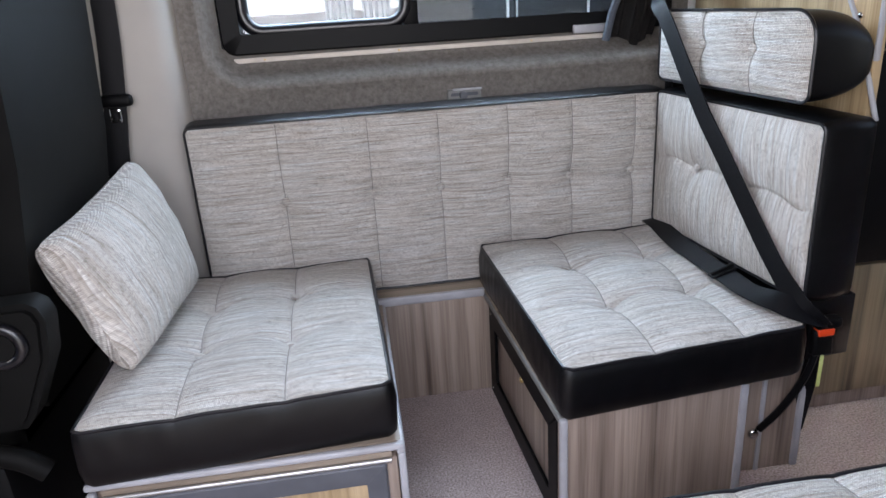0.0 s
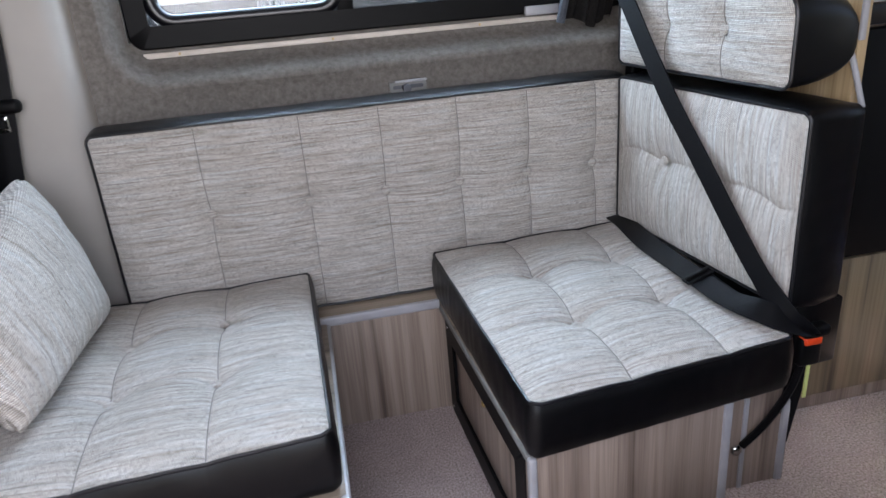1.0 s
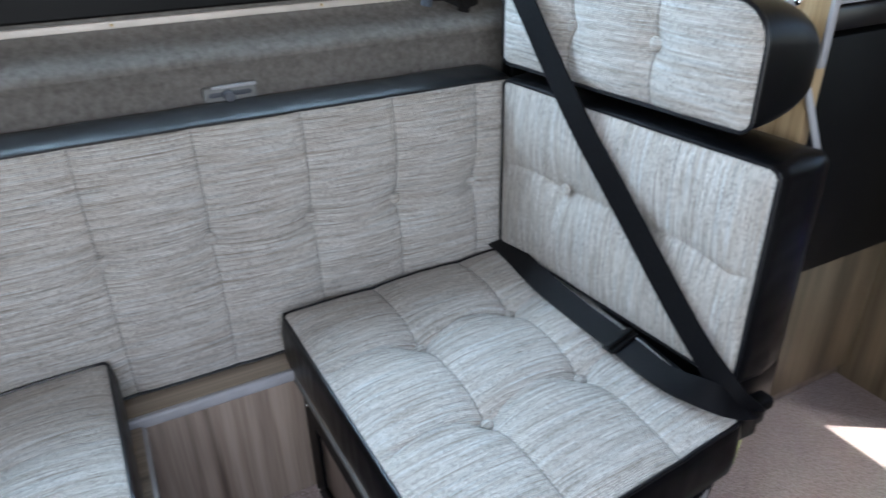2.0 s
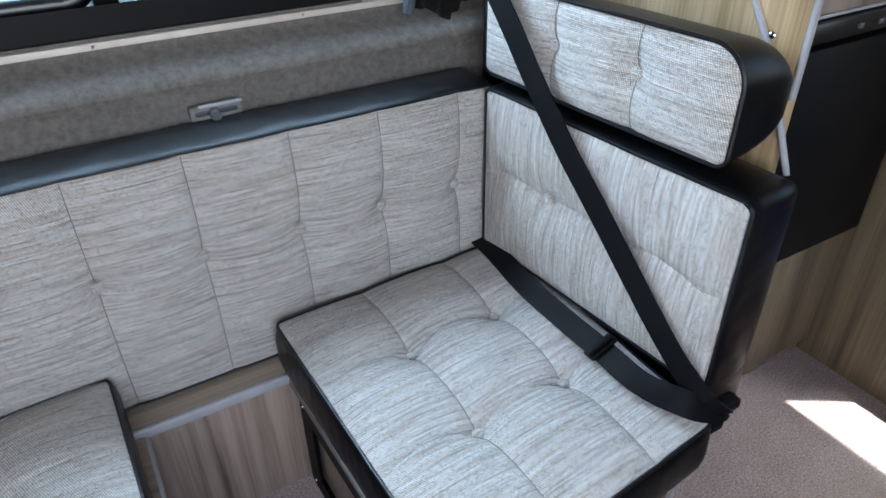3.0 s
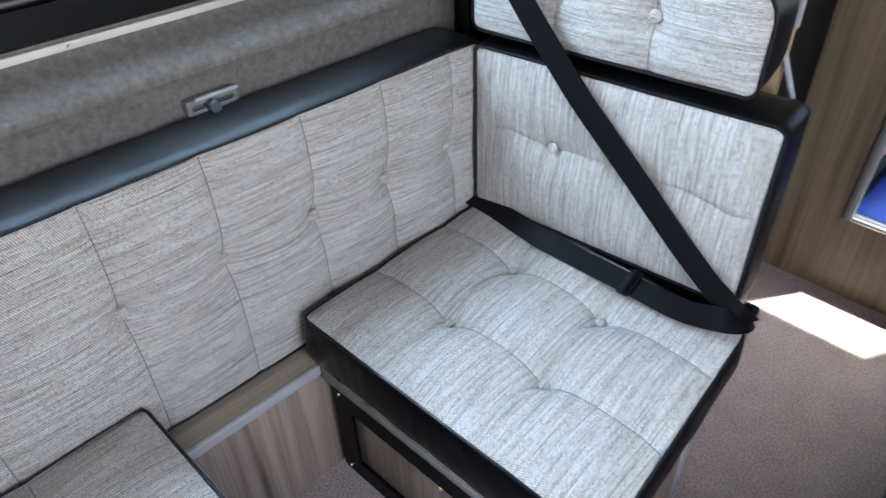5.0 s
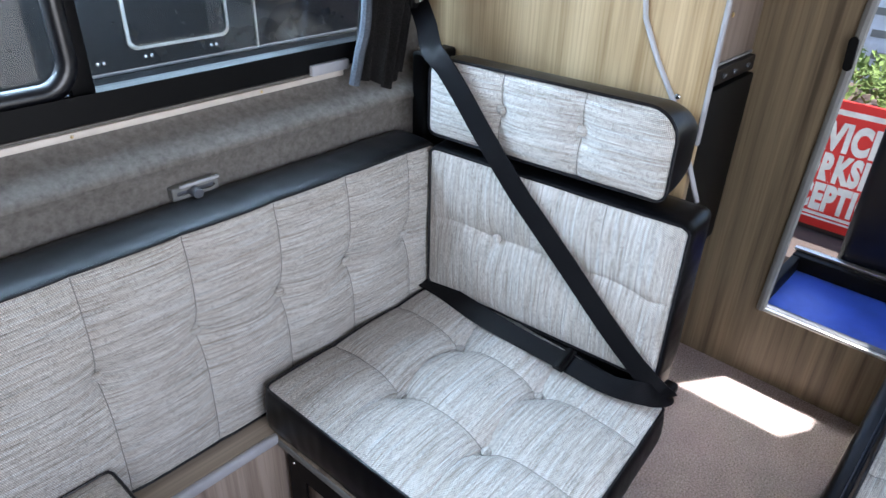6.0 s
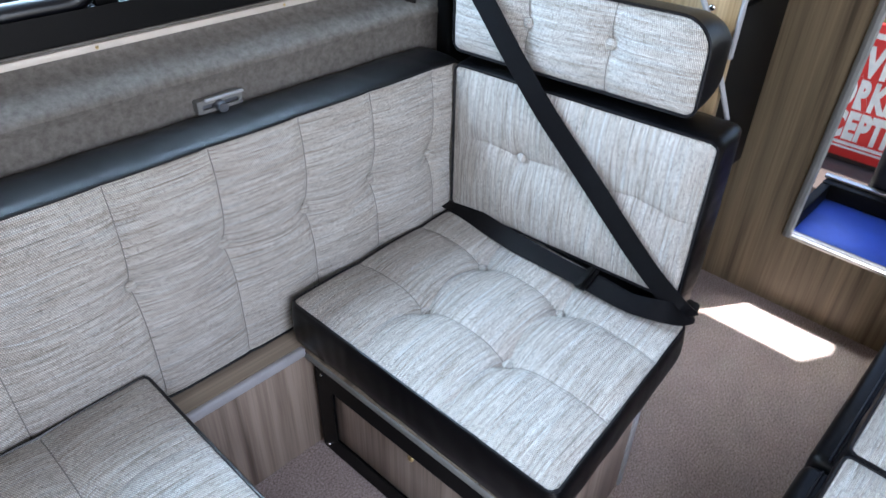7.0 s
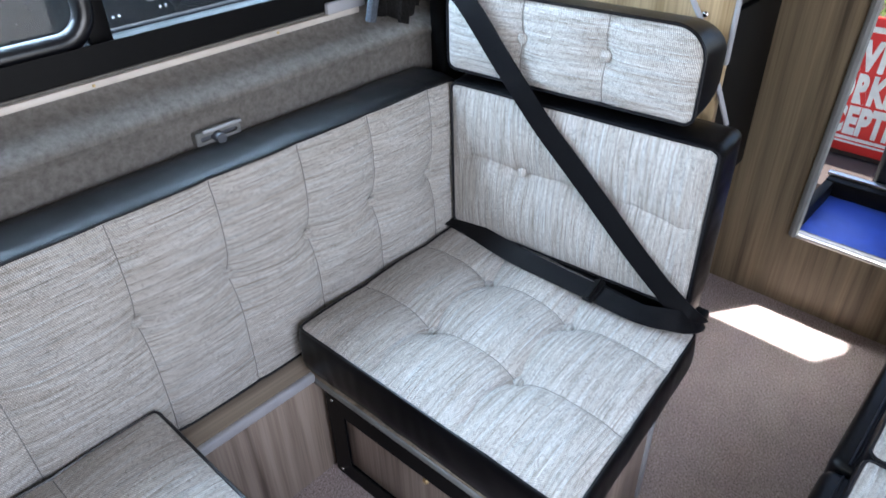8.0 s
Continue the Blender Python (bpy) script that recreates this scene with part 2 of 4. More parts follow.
def rounded_outline(w, h, r, n=8):
    """Points round a rectangle from (0, 0) to (w, h) with rounded corners; r: one radius or four, from the lower left anticlockwise."""
    r = r if isinstance(r, (list, tuple)) else [r] * 4
    pts = []
    for (cx, cy, a0), q in zip(((0, 0, 180), (w, 0, 270), (w, h, 0), (0, h, 90)), r):
        ox, oy = cx + (q if cx == 0 else -q), cy + (q if cy == 0 else -q)
        for k in range(n + 1):
            a = radians(a0 + 90 * k / n)
            pts.append((ox + q * math.cos(a), oy + q * math.sin(a)))
    return pts


def ring_frame(w, h, r, border, depth, bm=None, at=(0, 0)):
    """A frame standing in the local xz plane, y from 0 to depth."""
    bm = bm or bmesh.new()
    out, inn = rounded_outline(w, h, r), rounded_outline(w - 2 * border, h - 2 * border, max(r - border * 0.6, 0.004))
    e = min(0.004, border * 0.3, depth * 0.4)
    loops = []
    for pts, off, grow, y in ((out, 0, 0, depth), (out, 0, 0, e), (out, 0, -e, 0), (inn, border, e, 0), (inn, border, 0, e), (inn, border, 0, depth)):
        cx, cz = w / 2, h / 2
        loop = []
        for x, z in pts:
            x, z = x + off, z + off
            sx, sz = (1 if x > cx else -1), (1 if z > cz else -1)
            g = grow if off == 0 else -grow
            loop.append(bm.verts.new((at[0] + x + sx * g, y, at[1] + z + sz * g)))
        loops.append(loop)
    n = len(out)
    for a, b in zip(loops, loops[1:] + loops[:1]):
        for k in range(n):
            bm.faces.new((a[k], a[(k + 1) % n], b[(k + 1) % n], b[k]))
    return bm


def slab(outline, depth, bm=None, bevel=0.0):
    """A plate from an outline in the local xz plane, y from 0 to depth."""
    bm = bm or bmesh.new()
    a = [bm.verts.new((x, 0, z)) for x, z in outline]
    b = [bm.verts.new((x, depth, z)) for x, z in outline]
    n = len(outline)
    f0 = bm.faces.new(a)
    bm.faces.new(b[::-1])
    for k in range(n):
        bm.faces.new((a[k], b[k], b[(k + 1) % n], a[(k + 1) % n]))
    if bevel:
        bmesh.ops.bevel(bm, geom=list(f0.edges), offset=bevel, segments=2, affect="EDGES")
    return bm


def cushion(name, at, w, d, h, seams, folds, buttons, cloth, label, puff=0.014, corner=0.014, seam_depth=0.011, fold_depth=0.019, button_depth=0.023, skew=0.0, flare=0.0, seed=0, wavy=0.002, group=""):
    """An upholstered cushion: cloth top on z = 0, black boxing down to z = -h, x from 0 to w and y from 0 to d."""
    root = thing(name, at, label, "cushion", group)
    nv = max(24, int(d / 0.0045))
    us = set(np.round(np.linspace(0, 1, max(24, int(w / 0.0075)) + 1), 5))
    for s, lo, hi in seams:
        us = {u for u in us if abs(u * w - s) > 0.0035} | {(s + k) / w for k in (-0.003, 0, 0.003)}
    us = sorted(us)
    nu = len(us) - 1

    def place(u, v):
        x, y, r = u * w, v * d, corner
        for cx, cy in ((0, 0), (w, 0), (0, d), (w, d)):
            dx, dy = abs(x - cx), abs(y - cy)
            if dx < r and dy < r:
                a, b = 1 - dx / r, 1 - dy / r
                a2, b2 = a * math.sqrt(1 - b * b / 2), b * math.sqrt(1 - a * a / 2)
                x, y = abs(cx - r * (1 - a2)) if cx == 0 else cx - r * (1 - a2), abs(cy - r * (1 - b2)) if cy == 0 else cy - r * (1 - b2)
        return x, y

    def height(x, y):
        edge = min(x, w - x, y, d - y)
        z = puff * (1 - math.exp(-max(edge, 0) / 0.03)) - puff
        for s, lo, hi in seams:
            if lo - 0.01 <= y <= hi + 0.01:
                z -= seam_depth * (0.55 * math.exp(-abs(x - s) / 0.006) + 0.45 * math.exp(-((x - s) / 0.035) ** 2)) * min(1, edge / 0.02 + 0.35)
        for s, lo, hi in folds:
            ramp_ = min(1, max(0, (x - lo) / 0.03 + 0.5)) * min(1, max(0, (hi - x) / 0.03 + 0.5))
            if ramp_ > 0:
                mark = buttons[0][0] if buttons else 0
                gap = max(0.12, min([abs(b[0] - mark) for b in buttons if b[0] != mark] or [0.2]))
                sag = s + 0.018 * abs(math.sin(math.pi * (x - mark) / gap))
                z -= ramp_ * fold_depth * (0.55 * math.exp(-abs(y - sag) / 0.005) + 0.45 * math.exp(-((y - sag) / 0.04) ** 2)) * min(1, edge / 0.03)
        for bx, by in buttons:
            q = math.hypot(x - bx, y - by)
            z -= button_depth * (0.4 * math.exp(-(q / 0.018) ** 2) + 0.6 * math.exp(-(q / 0.05) ** 2))
        z += wavy * noise.noise(Vector((x * 9, y * 9, seed))) + 0.35 * wavy * noise.noise(Vector((x * 34, y * 34, seed + 3)))
        return z + puff * 0.5

    def at_top(x, y, lift=0.0):
        return x + flare * (x / w) ** 4 * (y / d), y + skew * (x / w) * (1 - y / d), height(x, y) + lift

    bm = bmesh.new()
    grid = [[bm.verts.new(at_top(*p)) for p in (place(us[i], j / nv) for j in range(nv + 1))] for i in range(nu + 1)]
    for i in range(nu):
        for j in range(nv):
            bm.faces.new((grid[i][j], grid[i + 1][j], grid[i + 1][j + 1], grid[i][j + 1]))
    rim = [grid[i][0].co.copy() for i in range(nu)] + [grid[nu][j].co.copy() for j in range(nv)] + [grid[i][nv].co.copy() for i in range(nu, 0, -1)] + [grid[0][j].co.copy() for j in range(nv, 0, -1)]
    part("cloth_panel", bm, cloth, root, "woven oatmeal cloth panel")
    bm = bmesh.new()
    n, centre, loops = len(rim), Vector((w / 2, d / 2, 0)), []
    for f, out in ((0, 0.001), (0.06, 0.004), (0.16, 0.006), (0.3, 0.007), (0.5, 0.008), (0.7, 0.007), (0.9, 0.004), (1, -0.005)):
        loop = []
        for k, p in enumerate(rim):
            t = (rim[(k + 1) % n] - rim[k - 1])
            o = Vector((t.y, -t.x, 0)).normalized()
            crease = (0.0026 * noise.noise(Vector((p.x * 14, p.y * 14, f * 3 + seed))) + 0.0016 * noise.noise(Vector((p.x * 45, p.y * 45, f * 5 + seed)))) * (0.2 + 3.2 * f * (1 - f))
            q = p + o * (out + crease)
            q.z = p.z * (1 - f) - h * f
            loop.append(bm.verts.new(q))
        loops.append(loop)
    for a, b in zip(loops, loops[1:]):
        for k in range(n):
            bm.faces.new((a[k], b[k], b[(k + 1) % n], a[(k + 1) % n]))
    bm.faces.new(loops[-1])
    part("boxing", bm, VINYL, root, "black vinyl boxing")
    part("piping", tube([p + Vector((0, 0, 0.001)) for p in rim[::2]], 0.0032, 6, True), PIPING, root, "black piped edge")
    for s, lo, hi in seams:
        part("seam", tube([at_top(s, y, 0.0007) for y in np.linspace(max(lo, 0.006), min(hi, d - 0.006), 50)], 0.0011, 5), THREAD, root)
    for bx, by in buttons:
        bm = bmesh.new()
        bmesh.ops.create_uvsphere(bm, u_segments=14, v_segments=8, radius=0.0105, matrix=Matrix.LocRotScale(at_top(bx, by, max(0.0086, max(height(bx + 0.009 * math.cos(k), by + 0.009 * math.sin(k)) for k in range(6)) - height(bx, by) + 0.0005)), None, (1, 1, 0.5)))
        part("button", bm, cloth, root)
    return root


def part_at(name, bm, mat, root, label="", smooth=True):
    """A part whose mesh is given in world metres."""
    bm.transform(root.matrix_world.inverted())
    return part(name, bm, mat, root, label, smooth)


def part_in(name, bm, mat, root, parent, label=""):
    """A piece of a part, given in world metres; the part shares its thing's axes."""
    bm.transform(root.matrix_world.inverted())
    return part(name, bm, mat, parent, label)


def setting(name, bm, mat, label, category, smooth=True):
    return tagged(finish(bm, name, mat, None, smooth), label, category, "", "structure")


# ---- the van: floor, walls, roof ----
FRONT, REAR, SIDE, NEAR, TOP = -2.1, 1.262, 0.23, -1.76, 1.82
setting("floor", block(FRONT, REAR + 0.05, NEAR, SIDE, -0.05, 0.0, 0), CARPET, "taupe short-pile carpet on the van floor", "carpet")
setting("ceiling", block(FRONT, REAR + 0.06, NEAR - 0.06, SIDE + 0.1, TOP, TOP + 0.05, 0), LINING, "grey felt-lined van roof", "ceiling")

WX0, WX1, WZ0, WZ1 = -0.60, 0.56, 0.925, 1.50  # the side window's opening


def lining():
    """Pressed side panel: the felt steps back into a shallow recess round the window."""
    bm = bmesh.new()
    xs = np.linspace(-0.72, 0.64, 137)
    zs = np.linspace(0.24, 1.80, 157)

    def depth(x, z):
        r = 0.10
        dx, dz = (-0.635 + r) - x, (0.838 + r) - z
        if dx > 0 and dz > 0:
            inside = r - math.hypot(dx, dz)
        else:
            inside = r - max(dx, dz, -5)
        s = min(1, max(0, inside / 0.055))
        s = s * s * (3 - 2 * s)
        ridge = 0.010 * math.exp(-((inside + 0.006) / 0.014) ** 2)
        return 0.132 + 0.062 * s - ridge + 0.0015 * noise.noise(Vector((x * 12, z * 12, 0)))

    verts = [[bm.verts.new((x, depth(x, z), z)) for z in zs] for x in xs]
    for i in range(len(xs) - 1):
        for j in range(len(zs) - 1):
            if WX0 < (xs[i] + xs[i + 1]) / 2 < WX1 and WZ0 < (zs[j] + zs[j + 1]) / 2 < WZ1:
                continue
            bm.faces.new((verts[i][j], verts[i + 1][j], verts[i + 1][j + 1], verts[i][j + 1]))
    return bm


setting("wall_side_lining", lining(), LINING, "dark grey felt lining pressed round the side window", "wall lining")
side = bmesh.new()
for x0, x1, z0, z1 in ((FRONT, WX0, -0.05, TOP), (WX1, REAR + 0.05, -0.05, TOP), (WX0, WX1, -0.05, WZ0), (WX0, WX1, WZ1, TOP)):
    block(x0, x1, SIDE, SIDE + 0.05, z0, z1, 0, bm=side)
setting("wall_side", side, WHITE, "painted steel side of the van", "wall", False)

near = bmesh.new()
for x0, x1, z0, z1 in ((FRONT, -1.05, -0.05, TOP), (0.42, REAR + 0.05, -0.05, TOP), (-1.05, 0.42, 1.68, TOP)):
    block(x0, x1, NEAR - 0.06, NEAR, z0, z1, 0, bm=near)
setting("wall_near", near, LINING, "felt-lined near side with the sliding door open", "wall", False)
front = bmesh.new()
for y0, y1, z0, z1 in ((NEAR, SIDE, -0.05, 0.85), (NEAR, SIDE, 1.5, TOP), (NEAR, NEAR + 0.12, 0.85, 1.5), (SIDE - 0.12, SIDE, 0.85, 1.5)):
    block(FRONT - 0.05, FRONT, y0, y1, z0, z1, 0, bm=front)
setting("wall_front", front, BLACK, "black cab front under the windscreen opening", "wall", False)

# rear wall in wood laminate with the doorway
JAMB, SILL = -0.550, 0.230
rear = bmesh.new()
block(REAR, REAR + 0.02, -0.36, SIDE, 0.0, TOP, 0, bm=rear)
# the doorway's unseen right edge is drawn in to hold back daylight
face = [(-0.36, 0.0), (-0.36, TOP), (-0.62, TOP), (JAMB - 0.025, 1.02), (JAMB, SILL), (-0.90, SILL), (-0.925, SILL + 0.02), (-0.94, SILL + 0.09), (-0.94, TOP), (NEAR, TOP), (NEAR, 0.0)]
va, vb = [rear.verts.new((REAR, y, z)) for y, z in face], [rear.verts.new((REAR + 0.02, y, z)) for y, z in face]
rear.faces.new(va), rear.faces.new(vb[::-1])
for k in range(len(face)):
    rear.faces.new((va[k], vb[k], vb[(k + 1) % len(face)], va[(k + 1) % len(face)]))
# unseen header, added to block a stray streak of sun
block(REAR + 0.002, REAR + 0.018, -0.938, -0.60, 1.62, TOP, 0, bm=rear)
setting("wall_rear", rear, WOOD_SHADED, "driftwood laminate rear wall round an open doorway", "wall", False)
strip = setting("trim_1", tube([(REAR - 0.006, JAMB - 0.003, SILL), (REAR - 0.006, JAMB - 0.028, 1.02), (REAR - 0.006, -0.625, TOP)], 0.012, 8), JAMB_TRIM, "grey plastic edging down the doorway", "edging")
keeper = thing("door_keeper", (REAR - 0.01, JAMB - 0.03, 0.94), "small black oval door keeper on the doorway edging", "door keeper")
kb = slab(rounded_outline(0.020, 0.075, 0.0098), 0.010)
kb.transform(Matrix.Translation((REAR - 0.024, JAMB - 0.014, 0.905)) @ pose(0, 0, 0, 0, 0, -90) @ pose(0, 0, 0, 0, -3.2, 0))
part_at("plate", kb, BLACK, keeper)
setting("trim_5", block(REAR + 0.004, REAR + 0.021, -0.925, JAMB + 0.004, SILL, SILL + 0.006, 0.002), DARK_FRAME, "slate grey threshold of the doorway", "threshold")
setting("trim_2", block(REAR - 0.010, REAR + 0.002, -0.925, JAMB + 0.006, SILL - 0.004, SILL + 0.007, 0.003), ALU, "bright aluminium sill strip of the doorway", "sill strip")

# ---- cupboard behind the belted seat ----
cup = thing("tall_cupboard", (0.95, -0.1, 0), "driftwood laminate cupboard with a fridge behind the belted seat", "cupboard")
part_at("end_panel", block(0.660, 0.678, -0.492, 0.19, 0.70, TOP - 0.004, 0.001), WOOD_PALE, cup, "pale oak laminate end panel")
part_at("side_panel", block(0.662, 0.678, -0.352, 0.19, 0.0, 0.699, 0.001), WOOD, cup)
part_at("edging", block(0.656, 0.667, -0.500, -0.492, 0.86, TOP - 0.004, 0.003), GREY_TRIM, cup, "grey plastic edging")
part_at("edging", tube([(0.658, -0.330, 1.80), (0.658, -0.346, 1.114), (0.658, -0.356, 1.062), (0.658, -0.393, 0.995), (0.658, -0.453, 0.907), (0.658, -0.522, 0.755)], 0.005, 8), GREY_TRIM, cup, "slanting grey plastic edging")
part_at("side_panel", block(0.682, REAR - 0.003, -0.352, -0.335, 0.905, TOP - 0.004, 0.001), WOOD, cup)
part_at("carcass", block(0.682, REAR - 0.003, -0.330, 0.19, 0.0, TOP - 0.004, 0.001), WOOD, cup)
for sx, sy, sz, metal in ((0.658, -0.443, 0.939, CHROME), (1.075, -0.354, 1.015, BRASS)):
    bm = bmesh.new()
    bmesh.ops.create_uvsphere(bm, u_segments=10, v_segments=6, radius=0.006, matrix=Matrix.LocRotScale((sx, sy, sz), None, (0.5, 1, 1) if sx < 1 else (1, 0.5, 1)))
    part_at("screw", bm, metal, cup)
drawer = part_at("drawer_front", block(0.690, REAR - 0.012, -0.352, -0.334, 0.05, 0.385, 0.003), WOOD_SHADED, cup)
bm = bmesh.new()
bmesh.ops.create_uvsphere(bm, u_segments=12, v_segments=8, radius=0.009, matrix=Matrix.Translation((0.78, -0.358, 0.24)))
part_in("knob", bm, CHROME, cup, drawer, "small chrome knob")
part_at("edging", block(0.690, REAR - 0.012, -0.357, -0.353, 0.905, 0.911, 0.001), GREY_TRIM, cup)
fridge = thing("fridge", (0.95, -0.35, 0.40), "black compressor fridge built into the cupboard", "fridge")
part_at("door", block(0.690, REAR - 0.012, -0.375, -0.340, 0.40, 0.86, 0.006), BLACK, fridge)
part_at("control_panel", block(0.690, REAR - 0.012, -0.368, -0.340, 0.866, 0.902, 0.003), BLACK_GLOSS, fridge, "glossy black control panel")
for kx in (1.0, 1.06, 1.12, 1.2):
    part_at("knob", block(kx, kx + 0.014, -0.373, -0.366, 0.879, 0.889, 0.002), DARK_FRAME, fridge)

# ---- window in the side wall ----
win = thing("window_1", (0, 0.2, WZ0), "black-framed camper window with a sliding pane", "window", "", "structure")
outer = ring_frame(WX1 - WX0 + 0.03, 0.62, 0.035, 0.045, 0.05)
outer.transform(Matrix.Translation((WX0 - 0.0, 0.180, 0.9115)))
part_at("window_frame", outer, BLACK, win)
inner = tube([(-0.556 + 0.014 + x, 0.206, 0.949 + 0.016 + z) for x, z in rounded_outline(0.414, 0.48, 0.050, 8)], 0.0165, 14, True)
sash = part_at("sash", inner, BLACK_GLOSS, win, "glossy black rounded opening sash")
part_at("mullion", block(-0.135, -0.098, 0.196, 0.226, 0.95, 1.5, 0.003), BLACK, win)
part_at("rail", block(-0.10, 0.306, 0.183, 0.200, 0.943, 0.953, 0.002), WHITE, win, "bright white sliding rail")
for x0, x1 in ((-0.555, -0.13), (-0.10, 0.53)):
    g = part_at("pane", block(x0, x1, 0.2145, 0.2175, 0.95, 1.5, 0), GLASS, win, "", False)
    g.visible_shadow = False
ledge = setting("trim_3", block(-0.578, 0.405, 0.186, 0.203, 0.892, 0.904, 0.002), CREAM, "cream-painted strip under the window", "strip")
for sx in (-0.50, -0.155, 0.2):
    bm = bmesh.new()
    bmesh.ops.create_uvsphere(bm, u_segments=8, v_segments=6, radius=0.003, matrix=Matrix.Translation((sx, 0.1855, 0.898)))
    part("screw", bm, BRASS, ledge)
part("end_cap", block(0.312, 0.41, 0.170, 0.184, 0.908, 0.930, 0.004), GREY_TRIM, ledge, "pale grey end cap")

curt = thing("curtain", (0.46, 0.12, 0.90), "gathered charcoal curtain tied back beside the window", "curtain")
bm = bmesh.new()
rows = []
for j in range(40):
    z = 0.885 + 0.9 * j / 39
    f = min(1, j / 10)
    row = []
    for i in range(61):
        u = i / 60
        x = 0.383 + 0.045 * f + u * (0.135 + 0.02 * f)
        y = 0.135 - 0.035 * math.sin(math.pi * u) + 0.011 * math.sin(u * 34 + 0.8 * math.sin(z * 6)) + 0.006 * noise.noise(Vector((u * 8, z * 5, 0)))
        row.append(bm.verts.new((x, y, z + 0.012 * math.sin(u * 9))))
    rows.append(row)
for a, b in zip(rows, rows[1:]):
    for k in range(60):
        bm.faces.new((a[k], a[k + 1], b[k + 1], b[k]))
bmesh.ops.solidify(bm, geom=bm.faces[:], thickness=0.004)
part_at("cloth", bm, CURTAIN, curt)

part_at("hem", tube(smooth_path([(0.384, 0.128, 0.888), (0.396, 0.122, 0.95), (0.418, 0.12, 1.05), (0.428, 0.122, 1.4)], 6), 0.011, 8), fuzzy("slate_hem", (0.06, 0.068, 0.085), (0.11, 0.125, 0.15), 260.0), curt, "paler slate grey hem")

# black block added in place of the dark void between lining and cupboard
setting("trim_6", block(0.553, 0.657, 0.088, 0.131, 0.30, 0.93, 0.008, 3), BLACK, "black block standing in for the dark void in the corner behind the headrest", "trim")

# catch on the lining
sock = thing("blind_catch", (-0.005, 0.13, 0.785), "small grey plastic catch on the felt lining", "catch")
plate = ring_frame(0.088, 0.024, 0.004, 0.006, 0.018)
plate.transform(Matrix.Translation((-0.044, 0.112, 0.769)))
part_at("plate", plate, JAMB_TRIM, sock)
part_at("lip", block(-0.030, 0.045, 0.107, 0.114, 0.7915, 0.7965, 0.0015), GREY_TRIM, sock, "pale grey lip")
part_at("slot", block(-0.040, 0.040, 0.120, 0.131, 0.772, 0.792, 0.001), DARK_FRAME, sock, "dark slot")
bm = bmesh.new()
bmesh.ops.create_cone(bm, cap_ends=True, segments=20, radius1=0.0105, radius2=0.009, depth=0.022, matrix=pose(-0.004, 0.106, 0.779, 90))
part_at("knob", bm, DARK_FRAME, sock)
setting("trim_4", block(-0.34, 0.13, 0.114, 0.126, 0.757, 0.763, 0.001), WHITE, "pale edge strip behind the backrest", "strip")

# ---- upholstery ----
ALONG_WALL = Matrix(((1, 0, 0, 0), (0, 0, -1, 0), (0, 1, 0, 0), (0, 0, 0, 1)))
FACING_FRONT = Matrix(((0, 0, -1, 0), (-1, 0, 0, 0), (0, 1, 0, 0), (0, 0, 0, 1)))
at = Matrix.Translation
BX = (-0.480, -0.262, -0.088, 0.088, 0.254, 0.421)
cushion("wall_backrest_cushion", at((-0.690, 0.0, 0.307)) @ ALONG_WALL, 1.190, 0.458, 0.126, [(x + 0.69, 0, 0.458) for x in BX], [(0.247, 0.1, 1.17)], [(x + 0.69, 0.257) for x in BX], FABRIC_U,
        "long oatmeal cloth backrest cushion buttoned along the side wall", seed=1, seam_depth=0.010, button_depth=0.023, fold_depth=0.008)
TURN_IN = pose(0, 0, 0, 0, 0, 5.2)
cushion("seat_cushion", at((0.026, -0.656, 0.404)) @ pose(0, 0, 0, 1.6, 0, 2.6), 0.488, 0.625, 0.116, [(0.177, 0, 0.625), (0.358, 0, 0.625)], [(0.216, 0, 0.46), (0.424, 0, 0.46)],
        [(0.177, 0.427), (0.177, 0.216), (0.358, 0.219), (0.358, 0.430)], FABRIC_U, "oatmeal cloth seat cushion with black sides under the seat belt", skew=0.026, flare=0.04, seed=2, puff=0.020, fold_depth=0.016, group="seat cushions")
cushion("seat_cushion", at((-0.790, -0.664, 0.408)) @ pose(0, 0, 0, 0, 0, 1.5), 0.515, 0.640, 0.116, [(0.158, 0, 0.64), (0.335, 0, 0.64)], [(0.24, 0, 0.5), (0.435, 0, 0.5)],
        [(0.158, 0.24), (0.158, 0.43), (0.335, 0.235), (0.335, 0.465)], FABRIC_U, "oatmeal cloth seat cushion with black sides beside the cab seat", skew=0.018, seed=5, puff=0.018, fold_depth=0.011, seam_depth=0.011, button_depth=0.020, group="seat cushions")
cushion("seat_backrest_cushion", at((0.467, -0.010, 0.428)) @ TURN_IN @ FACING_FRONT, 0.564, 0.339, 0.117, [], [(0.170, 0, 0.57)], [(0.178, 0.179), (0.350, 0.177)], FABRIC_V,
        "upright oatmeal cloth backrest cushion with black sides", seed=8, button_depth=0.020, fold_depth=0.014)


